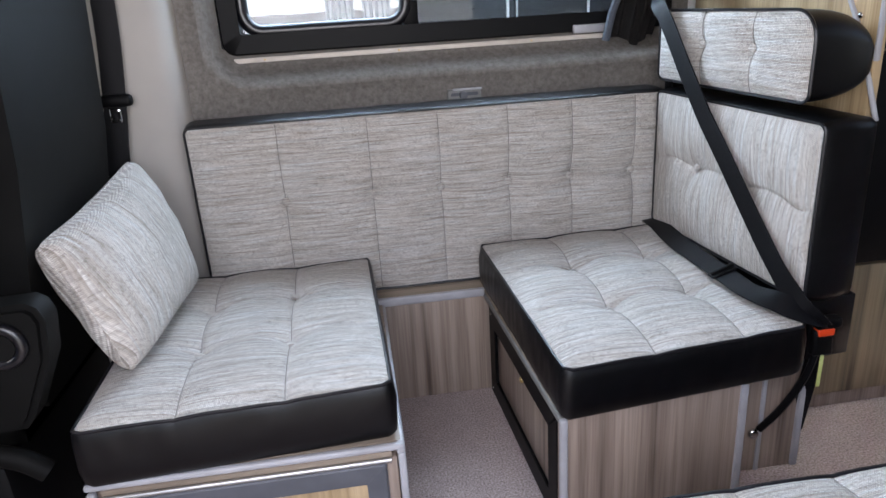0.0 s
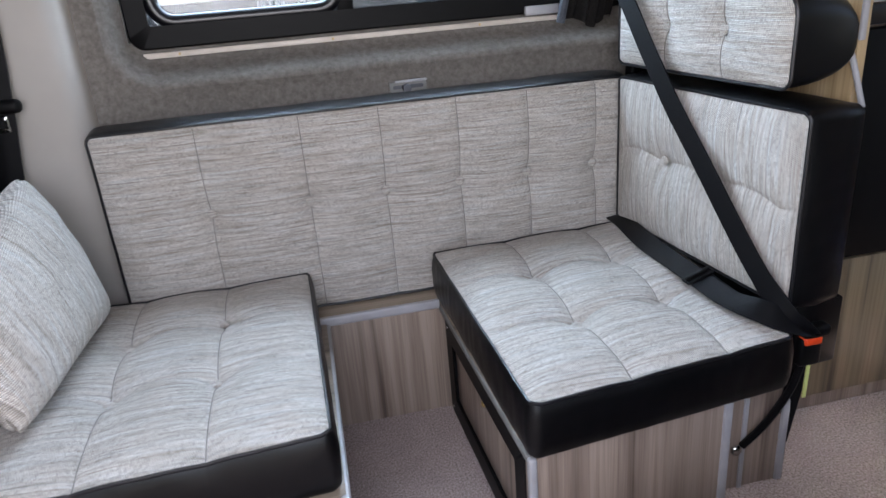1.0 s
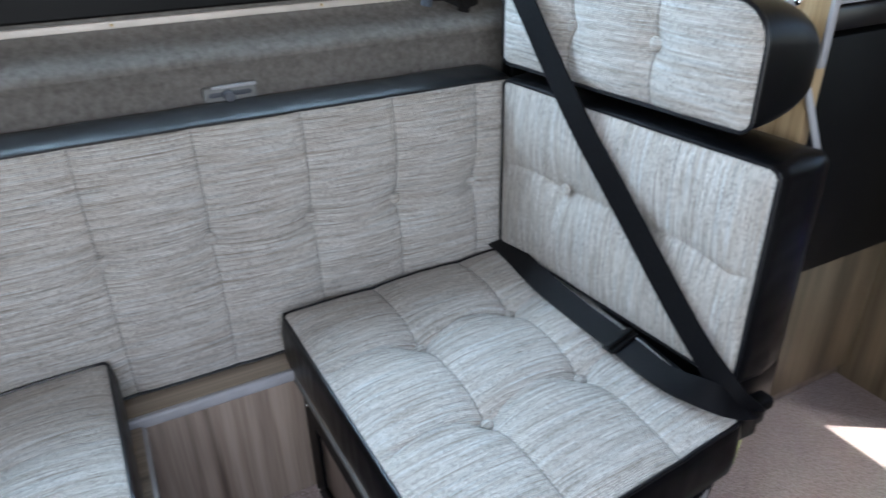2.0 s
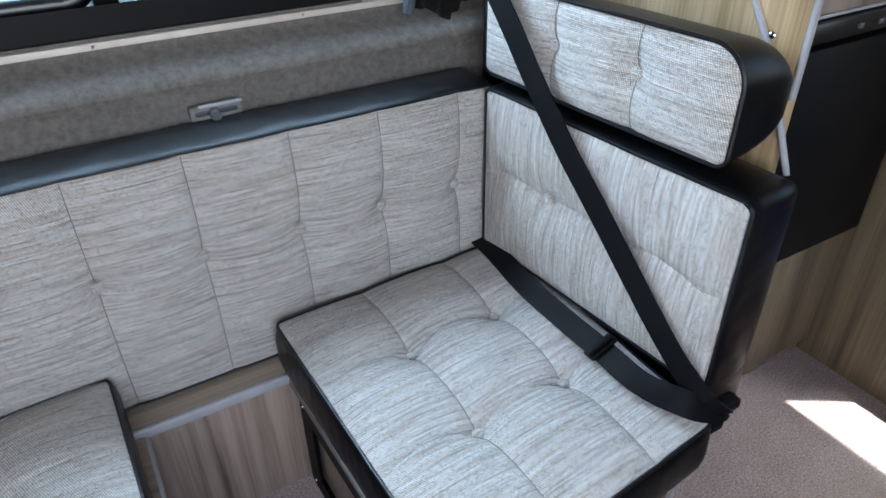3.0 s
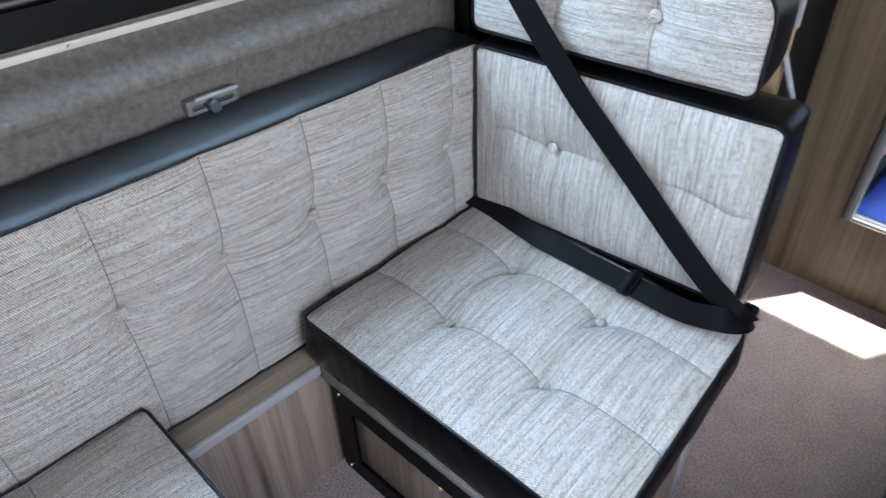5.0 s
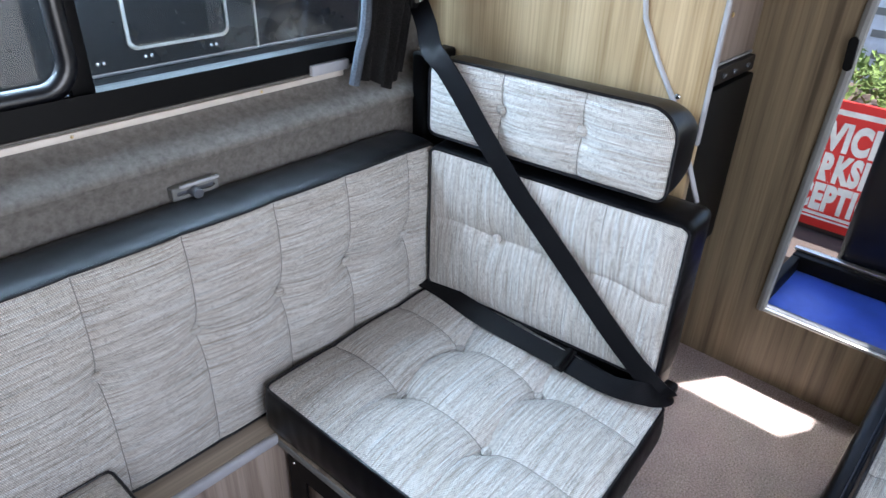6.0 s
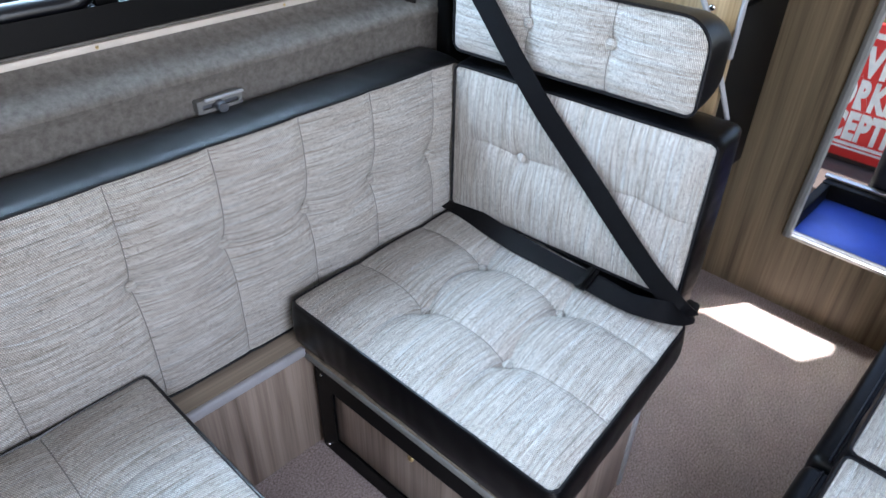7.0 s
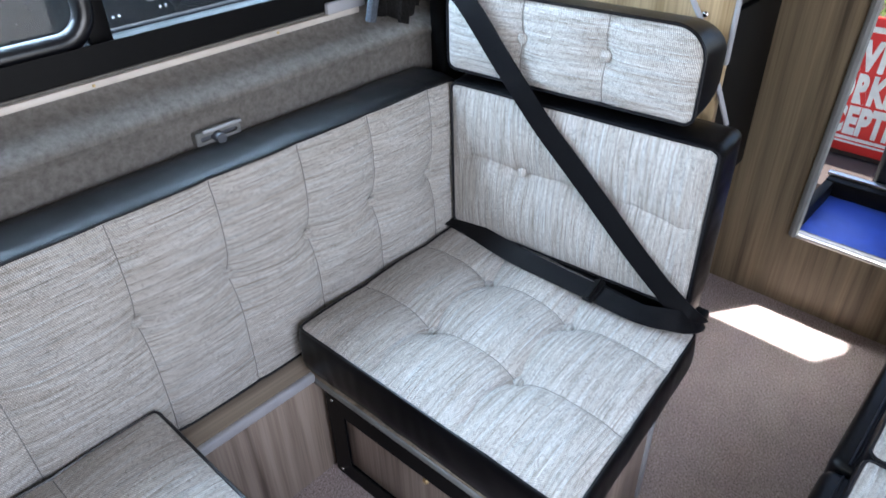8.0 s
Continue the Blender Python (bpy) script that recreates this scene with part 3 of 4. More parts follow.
def headrest():
    root = thing("headrest_cushion", at((0.474, 0.0, 0.796)) @ TURN_IN @ FACING_FRONT, "rounded oatmeal cloth headrest cushion with black back", "headrest")
    w, h = 0.518, 0.162
    lines, pts = (0.174, 0.346), rounded_outline(w, h, (0.02, 0.02, 0.055, 0.04), 10)
    nu, nv = 80, 26

    def spot(u, v):
        x = u * w
        lo, hi = 0.0, h
        for cx, r, low in ((0, 0.02, True), (w, 0.02, True), (0, 0.04, False), (w, 0.055, False)):
            dx = abs(x - cx)
            if dx < r:
                cut = r - math.sqrt(max(0, r * r - (r - dx) ** 2))
                lo, hi = (max(lo, cut), hi) if low else (lo, min(hi, h - cut))
        y = lo + v * (hi - lo)
        edge = min(x, w - x, v * h, (1 - v) * h)
        z = 0.014 * (1 - math.exp(-edge / 0.02)) - 0.004
        for s in lines:
            z -= 0.010 * (0.5 * math.exp(-abs(x - s) / 0.008) + 0.5 * math.exp(-((x - s) / 0.03) ** 2))
            q = math.hypot(x - s, y - 0.088)
            z -= 0.014 * (0.5 * math.exp(-(q / 0.016) ** 2) + 0.5 * math.exp(-(q / 0.04) ** 2))
        return Vector((x, y, z + 0.0015 * noise.noise(Vector((x * 12, y * 12, 4)))))

    bm = bmesh.new()
    grid = [[bm.verts.new(spot(i / nu, j / nv)) for j in range(nv + 1)] for i in range(nu + 1)]
    for i in range(nu):
        for j in range(nv):
            bm.faces.new((grid[i][j], grid[i + 1][j], grid[i + 1][j + 1], grid[i][j + 1]))
    part("cloth_panel", bm, FABRIC_U, root, "woven oatmeal cloth panel")
    rim = [Vector((x, y, -0.004)) for x, y in pts]
    bm, loops = bmesh.new(), []
    for k in range(10):
        a = k / 9
        back = 0.134 * math.sin(a * math.pi / 2) if k else 0
        squash = math.cos(a * math.pi / 2) ** 0.55 if k < 9 else 0.05
        grow = 0.003 * math.sin(a * math.pi)
        loop = []
        for p in rim:
            cx, cy = w / 2, h * 0.47
            ex = 1 - 0.05 * a * a
            loop.append(bm.verts.new((cx + (p.x - cx) * ex * (1 + grow), cy + (p.y - cy) * (squash * 0.98 + 0.02 if k else 1) * (1 + grow * 3), p.z - back + 0.0015 * noise.noise(p * 20 + Vector((0, 0, a))))))
        loops.append(loop)
    n = len(rim)
    for a, b in zip(loops, loops[1:]):
        for k in range(n):
            bm.faces.new((a[k], b[k], b[(k + 1) % n], a[(k + 1) % n]))
    bm.faces.new(loops[-1])
    part("back_cover", bm, VINYL, root, "black vinyl back cover")
    part("piping", tube([p + Vector((0, 0, 0.002)) for p in rim], 0.0032, 6, True), PIPING, root)
    for s in lines:
        part("seam", tube([spot(s / w, v) + Vector((0, 0, 0.0018)) for v in np.linspace(0.02, 0.98, 30)], 0.0011, 5), THREAD, root)
        bm = bmesh.new()
        c = spot(s / w, 0.088 / h)
        bmesh.ops.create_uvsphere(bm, u_segments=14, v_segments=8, radius=0.0105, matrix=Matrix.LocRotScale(c + Vector((0, 0, 0.0085)), None, (1, 1, 0.5)))
        part("button", bm, FABRIC_U, root)
    return root


headrest()


def scatter_cushion():
    a, b, c, d = (Vector(v) for v in ((-0.843, -0.500, 0.665), (-0.726, -0.533, 0.424), (-0.693, -0.125, 0.432), (-0.780, -0.125, 0.735)))
    mid = (a + b + c + d) / 4
    out = ((c - a).cross(d - b)).normalized()
    root = thing("scatter_cushion", Matrix.Translation(mid), "plump square oatmeal cloth scatter cushion leaning on the cab seat", "cushion")
    across = ((c + b) - (a + d)).normalized()
    turn = Matrix((across, out.cross(across), out)).transposed()
    root.matrix_world = Matrix.Translation(mid) @ turn.to_4x4()
    flat = [turn.inverted() @ (v - mid) for v in (a, b, c, d)]
    n = 44

    def sheet(sign):
        bm = bmesh.new()
        rows = []
        for i in range(n + 1):
            row = []
            for j in range(n + 1):
                u, v = 2 * i / n - 1, 2 * j / n - 1
                blunt = 1 - 0.055 * (u * v) ** 8
                x, y = blunt * u * (1 - 0.08 * (1 - v * v) * u * u), blunt * v * (1 - 0.08 * (1 - u * u) * v * v)
                s, t = (x + 1) / 2, (y + 1) / 2
                base = flat[0] * (1 - s) * (1 - t) + flat[1] * s * (1 - t) + flat[2] * s * t + flat[3] * (1 - s) * t
                full = max(0, (1 - u * u) * (1 - v * v))
                z = 0.078 * full ** 0.36 + 0.006 * noise.noise(Vector((u * 3, v * 3, sign))) * full ** 0.3
                row.append(bm.verts.new(base + Vector((0, 0, sign * z))))
            rows.append(row)
        for p, q in zip(rows, rows[1:]):
            for k in range(n):
                bm.faces.new((p[k], p[k + 1], q[k + 1], q[k]))
        return bm, rows

    for sign in (1, -1):
        bm, rows = sheet(sign)
        if sign == 1:
            rim = [r[0].co.copy() for r in rows] + [v.co.copy() for v in rows[-1][1:]] + [r[-1].co.copy() for r in rows[-2::-1]] + [v.co.copy() for v in rows[0][-2:0:-1]]
        part("front_panel" if sign == 1 else "back_panel", bm, FABRIC_U, root)
    part("edge_seam", tube(rim, 0.0025, 6, True), FABRIC_U, root)
    return root


scatter_cushion()

# ---- seat boxes ----
box = thing("belted_seat_box", (0.27, -0.35, 0), "driftwood laminate seat box with a locker door and grey edging", "seat box")
slant = Matrix.Translation((0.0, -0.64, 0)) @ pose(0, 0, 0, 0, 0, 5.7) @ Matrix.Translation((0.0, 0.64, 0))
bm = block(0.0, 0.400, -0.640, -0.622, 0.0, 0.284, 0.001)
bm.transform(slant)
part_at("front_panel", bm, WOOD, box)
part_at("front_panel", block(0.400, 0.585, -0.515, -0.497, 0.0, 0.27, 0.001), WOOD, box)
part_at("side_panel", block(0.388, 0.404, -0.578, -0.515, 0.0, 0.27, 0.001), WOOD, box)
part_at("edging", block(0.498, 0.508, -0.520, -0.514, 0.0, 0.27, 0.002), GREY_TRIM, box)
part_at("edging", block(-0.004, 0.011, -0.646, -0.632, 0.0, 0.286, 0.005, 3), GREY_TRIM, box, "grey plastic corner edging")
part_at("edging", block(0.394, 0.410, -0.606, -0.575, 0.0, 0.284, 0.003), GREY_TRIM, box, "grey plastic corner edging")
part_at("edging", block(0.583, 0.598, -0.522, -0.497, 0.0, 0.27, 0.003), GREY_TRIM, box, "grey plastic corner edging")
part_at("top_board", block(0.0, 0.590, -0.512, 0.12, 0.274, 0.291, 0.003), WOOD_X, box)
part_at("top_board", block(0.0, 0.400, -0.590, -0.514, 0.274, 0.291, 0.003), WOOD_X, box)
part_at("edging", block(-0.004, 0.006, -0.636, -0.02, 0.272, 0.288, 0.004, 3), JAMB_TRIM, box, "grey plastic top edging")
rest = block(0.0, 0.10, -0.555, -0.012, 0.292, 0.424, 0.004)
rest.transform(at((0.500, -0.010, 0)) @ TURN_IN)
part_at("back_support", rest, VINYL, box, "black vinyl support under the backrest")
part_at("back_panel", block(0.585, 0.60, -0.49, 0.12, 0.0, 0.27, 0.001), WOOD, box)
frame_ = ring_frame(0.534, 0.262, 0.006, 0.050, 0.02)
frame_.transform(Matrix.Translation((0.004, -0.068, 0.004)) @ pose(0, 0, 0, 0, 0, -90))
part_at("door_frame", frame_, BLACK, box, "black door frame")
door = part_at("door", block(0.013, 0.026, -0.556, -0.114, 0.050, 0.222, 0.002), WOOD, box)
part_at("side_panel", block(0.012, 0.030, -0.622, -0.598, 0.0, 0.27, 0.001), WOOD, box)
part_at("side_panel", block(0.02, 0.036, -0.60, -0.02, 0.0, 0.27, 0.001), DARK_FRAME, box)
bm = bmesh.new()
bmesh.ops.create_uvsphere(bm, u_segments=12, v_segments=8, radius=0.0075, matrix=Matrix.LocRotScale((0.010, -0.345, 0.195), None, (0.7, 1, 1)))
part_in("catch", bm, BRASS, box, door, "brass catch")
for sy, sz in ((-0.092, 0.025), (-0.092, 0.245)):
    bm = bmesh.new()
    bmesh.ops.create_uvsphere(bm, u_segments=8, v_segments=6, radius=0.0035, matrix=Matrix.Translation((0.004, sy, sz)))
    part_at("screw", bm, CHROME, box)

for piece in [box, *box.children_recursive]:
    # the locker side runs a little askew of the wall
    if piece.type == "MESH":
        for v in piece.data.vertices:
            if v.co.x + 0.27 < 0.1:
                v.co.x -= 0.040 * (v.co.y - 0.33)

ledge_box = thing("wall_seat_box", (-0.14, 0.03, 0), "low driftwood laminate plinth under the wall cushion", "seat box")
part_at("front_panel", block(-0.80, 0.02, -0.052, -0.034, 0.0, 0.280, 0.001), WOOD, ledge_box)
part_at("top_board", block(-0.80, 0.60, -0.046, 0.125, 0.286, 0.303, 0.002), WOOD_X, ledge_box)
part_at("edging", block(-0.80, 0.0, -0.058, -0.044, 0.280, 0.303, 0.005, 3), GREY_TRIM, ledge_box, "grey plastic bullnose edging")

lbox = thing("cab_side_seat_box", (-0.53, -0.35, 0), "driftwood laminate seat box with a slate-framed flap", "seat box")
part_at("side_panel", block(-0.290, -0.272, -0.628, -0.06, 0.0, 0.274, 0.001), WOOD, lbox)
part_at("side_panel", block(-0.80, -0.782, -0.628, -0.06, 0.0, 0.274, 0.001), WOOD, lbox)
part_at("top_board", block(-0.80, -0.268, -0.640, -0.06, 0.274, 0.291, 0.003), WOOD_X, lbox)
part_at("edging", block(-0.278, -0.262, -0.655, -0.06, 0.270, 0.290, 0.005, 3), GREY_TRIM, lbox, "grey plastic edging")
part_at("edging", block(-0.276, -0.262, -0.655, -0.640, 0.0, 0.272, 0.004, 3), GREY_TRIM, lbox, "grey plastic corner edging")
part_at("edging", block(-0.80, -0.785, -0.655, -0.640, 0.0, 0.272, 0.004, 3), GREY_TRIM, lbox, "grey plastic corner edging")
part_at("post_panel", block(-0.300, -0.278, -0.646, -0.63, 0.0, 0.262, 0.001), WOOD, lbox)
part_at("hinge", tube([(-0.772, -0.654, 0.262), (-0.288, -0.654, 0.262)], 0.0048, 10), plain("satin_metal", (0.5, 0.5, 0.5), 0.4, 1.0), lbox, "long satin metal piano hinge")
part_at("hinge_plate", block(-0.775, -0.286, -0.652, -0.640, 0.266, 0.278, 0.002), WOOD_X, lbox)
part_at("edging", block(-0.80, -0.264, -0.655, -0.642, 0.279, 0.291, 0.004, 3), GREY_TRIM, lbox, "grey plastic top edging")
flap = ring_frame(0.475, 0.252, 0.006, 0.034, 0.014)
flap.transform(Matrix.Translation((-0.772, -0.654, 0.002)))
part_at("flap_frame", flap, DARK_FRAME, lbox, "slate grey flap frame")
part_at("flap_panel", block(-0.745, -0.325, -0.649, -0.636, 0.03, 0.225, 0.002), WOOD_PALE, lbox)

# ---- the belted seat's belt ----
belt = thing("seat_belt", (0.47, -0.3, 0.42), "black three-point seat belt across the backrest and seat", "seat belt")
shoulder = [(0.542, 0.098, 1.035), (0.500, 0.036, 1.008), (0.458, -0.02, 0.978), (0.451, -0.06, 0.954), (0.454, -0.10, 0.912), (0.460, -0.15, 0.850), (0.465, -0.20, 0.793), (0.470, -0.25, 0.738), (0.475, -0.30, 0.690), (0.480, -0.36, 0.634), (0.489, -0.472, 0.528), (0.495, -0.540, 0.470), (0.506, -0.588, 0.432), (0.535, -0.602, 0.405), (0.562, -0.594, 0.385)]
part_at("shoulder_strap", ribbon(shoulder, [(-0.8, -0.6, 0.1)] * 3 + [(-1, -0.15, 0.1)] * 9 + [(-0.9, -0.6, 0.2)] * 3, 0.0435, pinch=0.5), WEBBING, belt)
lap = [(0.470, 0.012, 0.424), (0.463, -0.06, 0.433), (0.448, -0.20, 0.434), (0.446, -0.31, 0.434), (0.448, -0.413, 0.434), (0.447, -0.51, 0.436), (0.473, -0.572, 0.434), (0.520, -0.600, 0.412), (0.560, -0.594, 0.390)]
part_at("lap_strap", ribbon(lap, [(-0.05, 0, 1.0), (-0.25, 0, 0.95), (-0.45, 0, 0.88)] + [(-0.28, -0.1, 0.95)] * 3 + [(-0.4, -0.5, 0.8)] * 3, 0.0435, pinch=0.5), WEBBING, belt)
tilt = Matrix.Translation((0.447, -0.413, 0.4385)) @ pose(0, 0, 0, 0, -17, 3)
for name_, shape in (("adjuster", block(-0.029, 0.029, -0.012, 0.012, -0.003, 0.003, 0.0025)), ("adjuster_bar", block(-0.027, 0.027, -0.0045, 0.0045, 0.002, 0.010, 0.003))):
    shape.transform(tilt)
    part_at(name_, shape, BLACK, belt, "black plastic strap adjuster" if name_ == "adjuster" else "")
guide = ring_frame(0.062, 0.034, 0.010, 0.008, 0.008)
guide.transform(Matrix.Translation((0.512, 0.088, 1.028)) @ pose(0, 0, 0, 0, 0, 12))
part_at("guide_loop", guide, BLACK, belt, "black plastic belt guide loop")
bm = bmesh.new()
bmesh.ops.create_cone(bm, cap_ends=True, segments=6, radius1=0.010, radius2=0.0085, depth=0.016, matrix=pose(0.545, 0.084, 1.072, 90))
part_at("guide_bolt", bm, BRASS, belt, "brass guide bolt")
part_at("guide_plate", block(0.525, 0.566, 0.092, 0.100, 1.052, 1.092, 0.004), BLACK, belt)
part_at("tongue", block(0.545, 0.598, -0.596, -0.568, 0.374, 0.396, 0.007, 3), BLACK, belt)
buckle = thing("belt_buckle", (0.585, -0.575, 0.33), "black belt buckle with a red button on its strap", "buckle")
housing = part_at("housing", block(0.556, 0.600, -0.577, -0.549, 0.305, 0.362, 0.007, 3), BLACK, buckle)
part_in("button", block(0.561, 0.596, -0.580, -0.557, 0.350, 0.366, 0.004, 3), ORANGE, buckle, housing, "bright red release button")
part_at("stalk", tube(smooth_path([(0.574, -0.562, 0.31), (0.558, -0.560, 0.25), (0.525, -0.548, 0.175), (0.492, -0.530, 0.115)], 6), 0.0075, 8), BLACK, buckle)
bm = bmesh.new()
bmesh.ops.create_uvsphere(bm, u_segments=14, v_segments=10, radius=0.012, matrix=Matrix.LocRotScale((0.484, -0.524, 0.102), None, (1, 0.7, 1)))
part_at("anchor_bolt", bm, CHROME, buckle, "chrome anchor bolt")
part_at("pull_tab", ribbon([(0.590, -0.560, 0.31), (0.593, -0.556, 0.26), (0.596, -0.552, 0.22)], [(0, -1, 0)] * 3, 0.007), LIME, buckle, "pale green pull tab")
part_at("strap_end", ribbon([(0.596, -0.535, 0.30), (0.594, -0.520, 0.19), (0.588, -0.510, 0.09)], [(-0.3, -1, 0)] * 3, 0.034), WEBBING, buckle)

# ---- bench on the near side ----
cushion("near_bench_cushion", at((0.03, -1.435, 0.352)), 0.44, 0.50, 0.11, [(0.15, 0, 0.5), (0.30, 0, 0.5)], [(0.18, 0, 0.44), (0.34, 0, 0.44)], [(0.15, 0.18), (0.15, 0.34), (0.30, 0.18), (0.30, 0.34)], FABRIC_U,
        "oatmeal cloth bench cushion with black sides by the sliding door", seed=11, puff=0.016, group="bench cushions")
cushion("near_bench_cushion", at((0.48, -1.435, 0.352)), 0.67, 0.50, 0.11, [(0.2, 0, 0.5), (0.42, 0, 0.5)], [(0.18, 0, 0.62), (0.34, 0, 0.62)], [(0.2, 0.18), (0.2, 0.34), (0.42, 0.18), (0.42, 0.34)], FABRIC_U,
        "oatmeal cloth bench cushion with black sides by the rear door", seed=13, puff=0.016, group="bench cushions")
nbox = thing("near_bench_box", (0.6, -1.2, 0), "driftwood laminate bench box on the near side", "seat box")
part_at("body", block(0.03, 1.15, -1.44, -0.945, 0.0, 0.24, 0.003), WOOD, nbox)
for bx0, bx1 in ((0.03, 0.472), (0.482, 1.15)):
    bolster = thing("edge_bolster", ((bx0 + bx1) / 2, -0.905, 0.24), "black vinyl bolster along the bench edge", "bolster", "bench bolsters")
    part_at("cover", block(bx0, bx1, -0.950, -0.888, 0.16, 0.292, 0.020, 4), VINYL, bolster)
    part_at("seam", tube([(bx0 + 0.01, -0.919, 0.2925), (bx1 - 0.01, -0.919, 0.2925)], 0.0025, 6), PIPING, bolster)

# ---- cab seat, pillar and belt ----
cab = thing("swivel_chair", (-1.05, -0.35, 0), "black leather swivel cab seat with a recliner knob", "car seat")


def puffed(x0, x1, y0, y1, z0, z1, r):
    bm = block(x0, x1, y0, y1, z0, z1, 0)
    bmesh.ops.subdivide_edges(bm, edges=bm.edges[:], cuts=3, use_grid_fill=True)
    bmesh.ops.bevel(bm, geom=[e for e in bm.edges if e.is_manifold and e.calc_face_angle(0) > 1], offset=r, segments=4, affect="EDGES")
    return bm


bm = puffed(-1.06, -0.865, -0.58, -0.01, 0.30, 1.30, 0.07)
for v in bm.verts:
    v.co.x += 0.085 * (v.co.z - 0.62) + 0.022 * max(0.0, 1 - ((v.co.z - 0.88) / 0.35) ** 2)
part_at("backrest", bm, SEAT_LEATHER, cab)
part_at("headrest", puffed(-1.02, -0.90, -0.44, -0.16, 1.31, 1.52, 0.05), SEAT_LEATHER, cab)
part_at("seat", puffed(-1.55, -1.00, -0.62, -0.02, 0.30, 0.46, 0.05), SEAT_LEATHER, cab)
part_at("pedestal", block(-1.50, -0.95, -0.58, -0.05, 0.0, 0.30, 0.02), BLACK, cab)
cover = slab([(-0.93, 0.40), (-0.905, 0.60), (-0.88, 0.618), (-0.813, 0.620), (-0.798, 0.610), (-0.790, 0.588), (-0.800, 0.523), (-0.846, 0.425), (-0.862, 0.405)][::-1], 0.055, None, 0.010)
cover.transform(at((0, -0.645, 0)))
part_at("recliner_cover", cover, SEAT_LEATHER, cab, "moulded black plastic seat side cover")
turn = [(-0.856 + 0.030 * math.cos(2 * math.pi * k / 28), -0.650, 0.560 + 0.030 * math.sin(2 * math.pi * k / 28)) for k in range(28)]
part_at("recliner_knob", tube(turn, 0.009, 10, True), BLACK_GLOSS, cab, "round black recliner knob")
bm = bmesh.new()
bmesh.ops.create_cone(bm, cap_ends=True, segments=24, radius1=0.026, radius2=0.022, depth=0.014, matrix=pose(-0.856, -0.649, 0.560, 90))
part_at("knob_cap", bm, SEAT_LEATHER, cab)
part_at("height_lever", tube(smooth_path([(-1.02, -0.63, 0.36), (-0.93, -0.648, 0.372), (-0.88, -0.65, 0.358), (-0.845, -0.648, 0.328)], 6), 0.018, 10), SEAT_LEATHER, cab, "black seat height lever")
bm = bmesh.new()
cols = []
for z in np.linspace(0.0, TOP, 30):
    lean = 0.02 * (z - 0.8)
    cols.append([bm.verts.new((x + lean * 0.3, y, z)) for x, y in ((-0.688, 0.20), (-0.690, 0.125), (-0.70, 0.085), (-0.73, 0.06), (-0.79, 0.045), (-0.85, 0.05), (-0.91, 0.07), (-0.96, 0.12), (-0.98, 0.20))])
for a, b in zip(cols, cols[1:]):
    for k in range(8):
        bm.faces.new((a[k], a[k + 1], b[k + 1], b[k]))
setting("pillar", bm, PILLAR, "pale grey plastic door pillar cover beside the cab seat", "pillar")
cbelt = thing("cab_seat_belt", (-0.82, 0.03, 0.5), "black cab seat belt hanging on the pale pillar", "seat belt")
part_at("strap", ribbon([(-0.797, 0.025, 1.5), (-0.811, 0.022, 1.05), (-0.830, 0.015, 0.84), (-0.849, 0.010, 0.70), (-0.868, 0.0, 0.45)], [(0.1, -1, 0)] * 5, 0.05), WEBBING, cbelt)
part_at("tongue", block(-0.868, -0.788, -0.004, 0.024, 0.828, 0.856, 0.011, 4), BLACK, cbelt)
tp = ring_frame(0.025, 0.032, 0.003, 0.006, 0.004)
tp.transform(Matrix.Translation((-0.843, 0.004, 0.793)))
part_at("tongue_plate", tp, CHROME, cbelt, "chrome tongue plate")

# ---- outside ----
GROUND = -0.55
setting("ground", block(-400, 400, -400, 400, GROUND - 0.2, GROUND, 0), BOUNCE_GROUND, "ground round the van, coloured pale to bounce light on to the sign", "ground", False)
tray = thing("step_tray", (1.50, -0.8, 0.1), "black-rimmed tray with a bright blue lining outside the rear doorway", "tray")
part_at("lining", block(1.345, 1.68, -1.3, -0.528, 0.145, 0.160, 0.002), BLUE, tray, "bright blue lining")
part_at("back_rim", block(1.68, 1.73, -1.3, -0.50, 0.12, 0.212, 0.006), BLACK, tray)
part_at("front_rim", block(1.302, 1.345, -1.3, -0.50, 0.12, 0.205, 0.006), DARK_FRAME, tray, "slate grey front rim")
part_at("side_rim", block(1.345, 1.68, -0.528, -0.50, 0.12, 0.210, 0.006), BLACK, tray)
part_at("edge_strip", block(1.712, 1.735, -1.3, -0.495, 0.212, 0.222, 0.002), ALU, tray, "bright metal edge")
part_at("leg", block(1.32, 1.70, -1.25, -0.55, GROUND, 0.12, 0.01), BLACK, tray)
# unseen tailgate, added so its opening cuts the sun patch and shades the tray
sun_mask = thing("tailgate", (1.35, -0.8, 1.70), "unseen white tailgate with a small window, added to shape the floor's sun patch", "tailgate")
bm = bmesh.new()
for x0, x1, y0, y1 in ((1.30, 1.405, -1.6, 0.1), (1.605, 2.30, -1.6, 0.1), (1.405, 1.605, -1.6, -1.06), (1.405, 1.605, -0.45, 0.1)):
    block(x0, x1, y0, y1, 1.68, 1.73, 0, bm=bm)
fillet = [(1.405, -1.06), (1.50, -1.06), (1.405, -1.005)]
under, over = [bm.verts.new((x, y, 1.685)) for x, y in fillet], [bm.verts.new((x, y, 1.725)) for x, y in fillet]
bm.faces.new(under), bm.faces.new(over[::-1])
for k in range(3):
    bm.faces.new((under[k], over[k], over[(k + 1) % 3], under[(k + 1) % 3]))
part_at("panel", bm, WHITE, sun_mask, "", False)
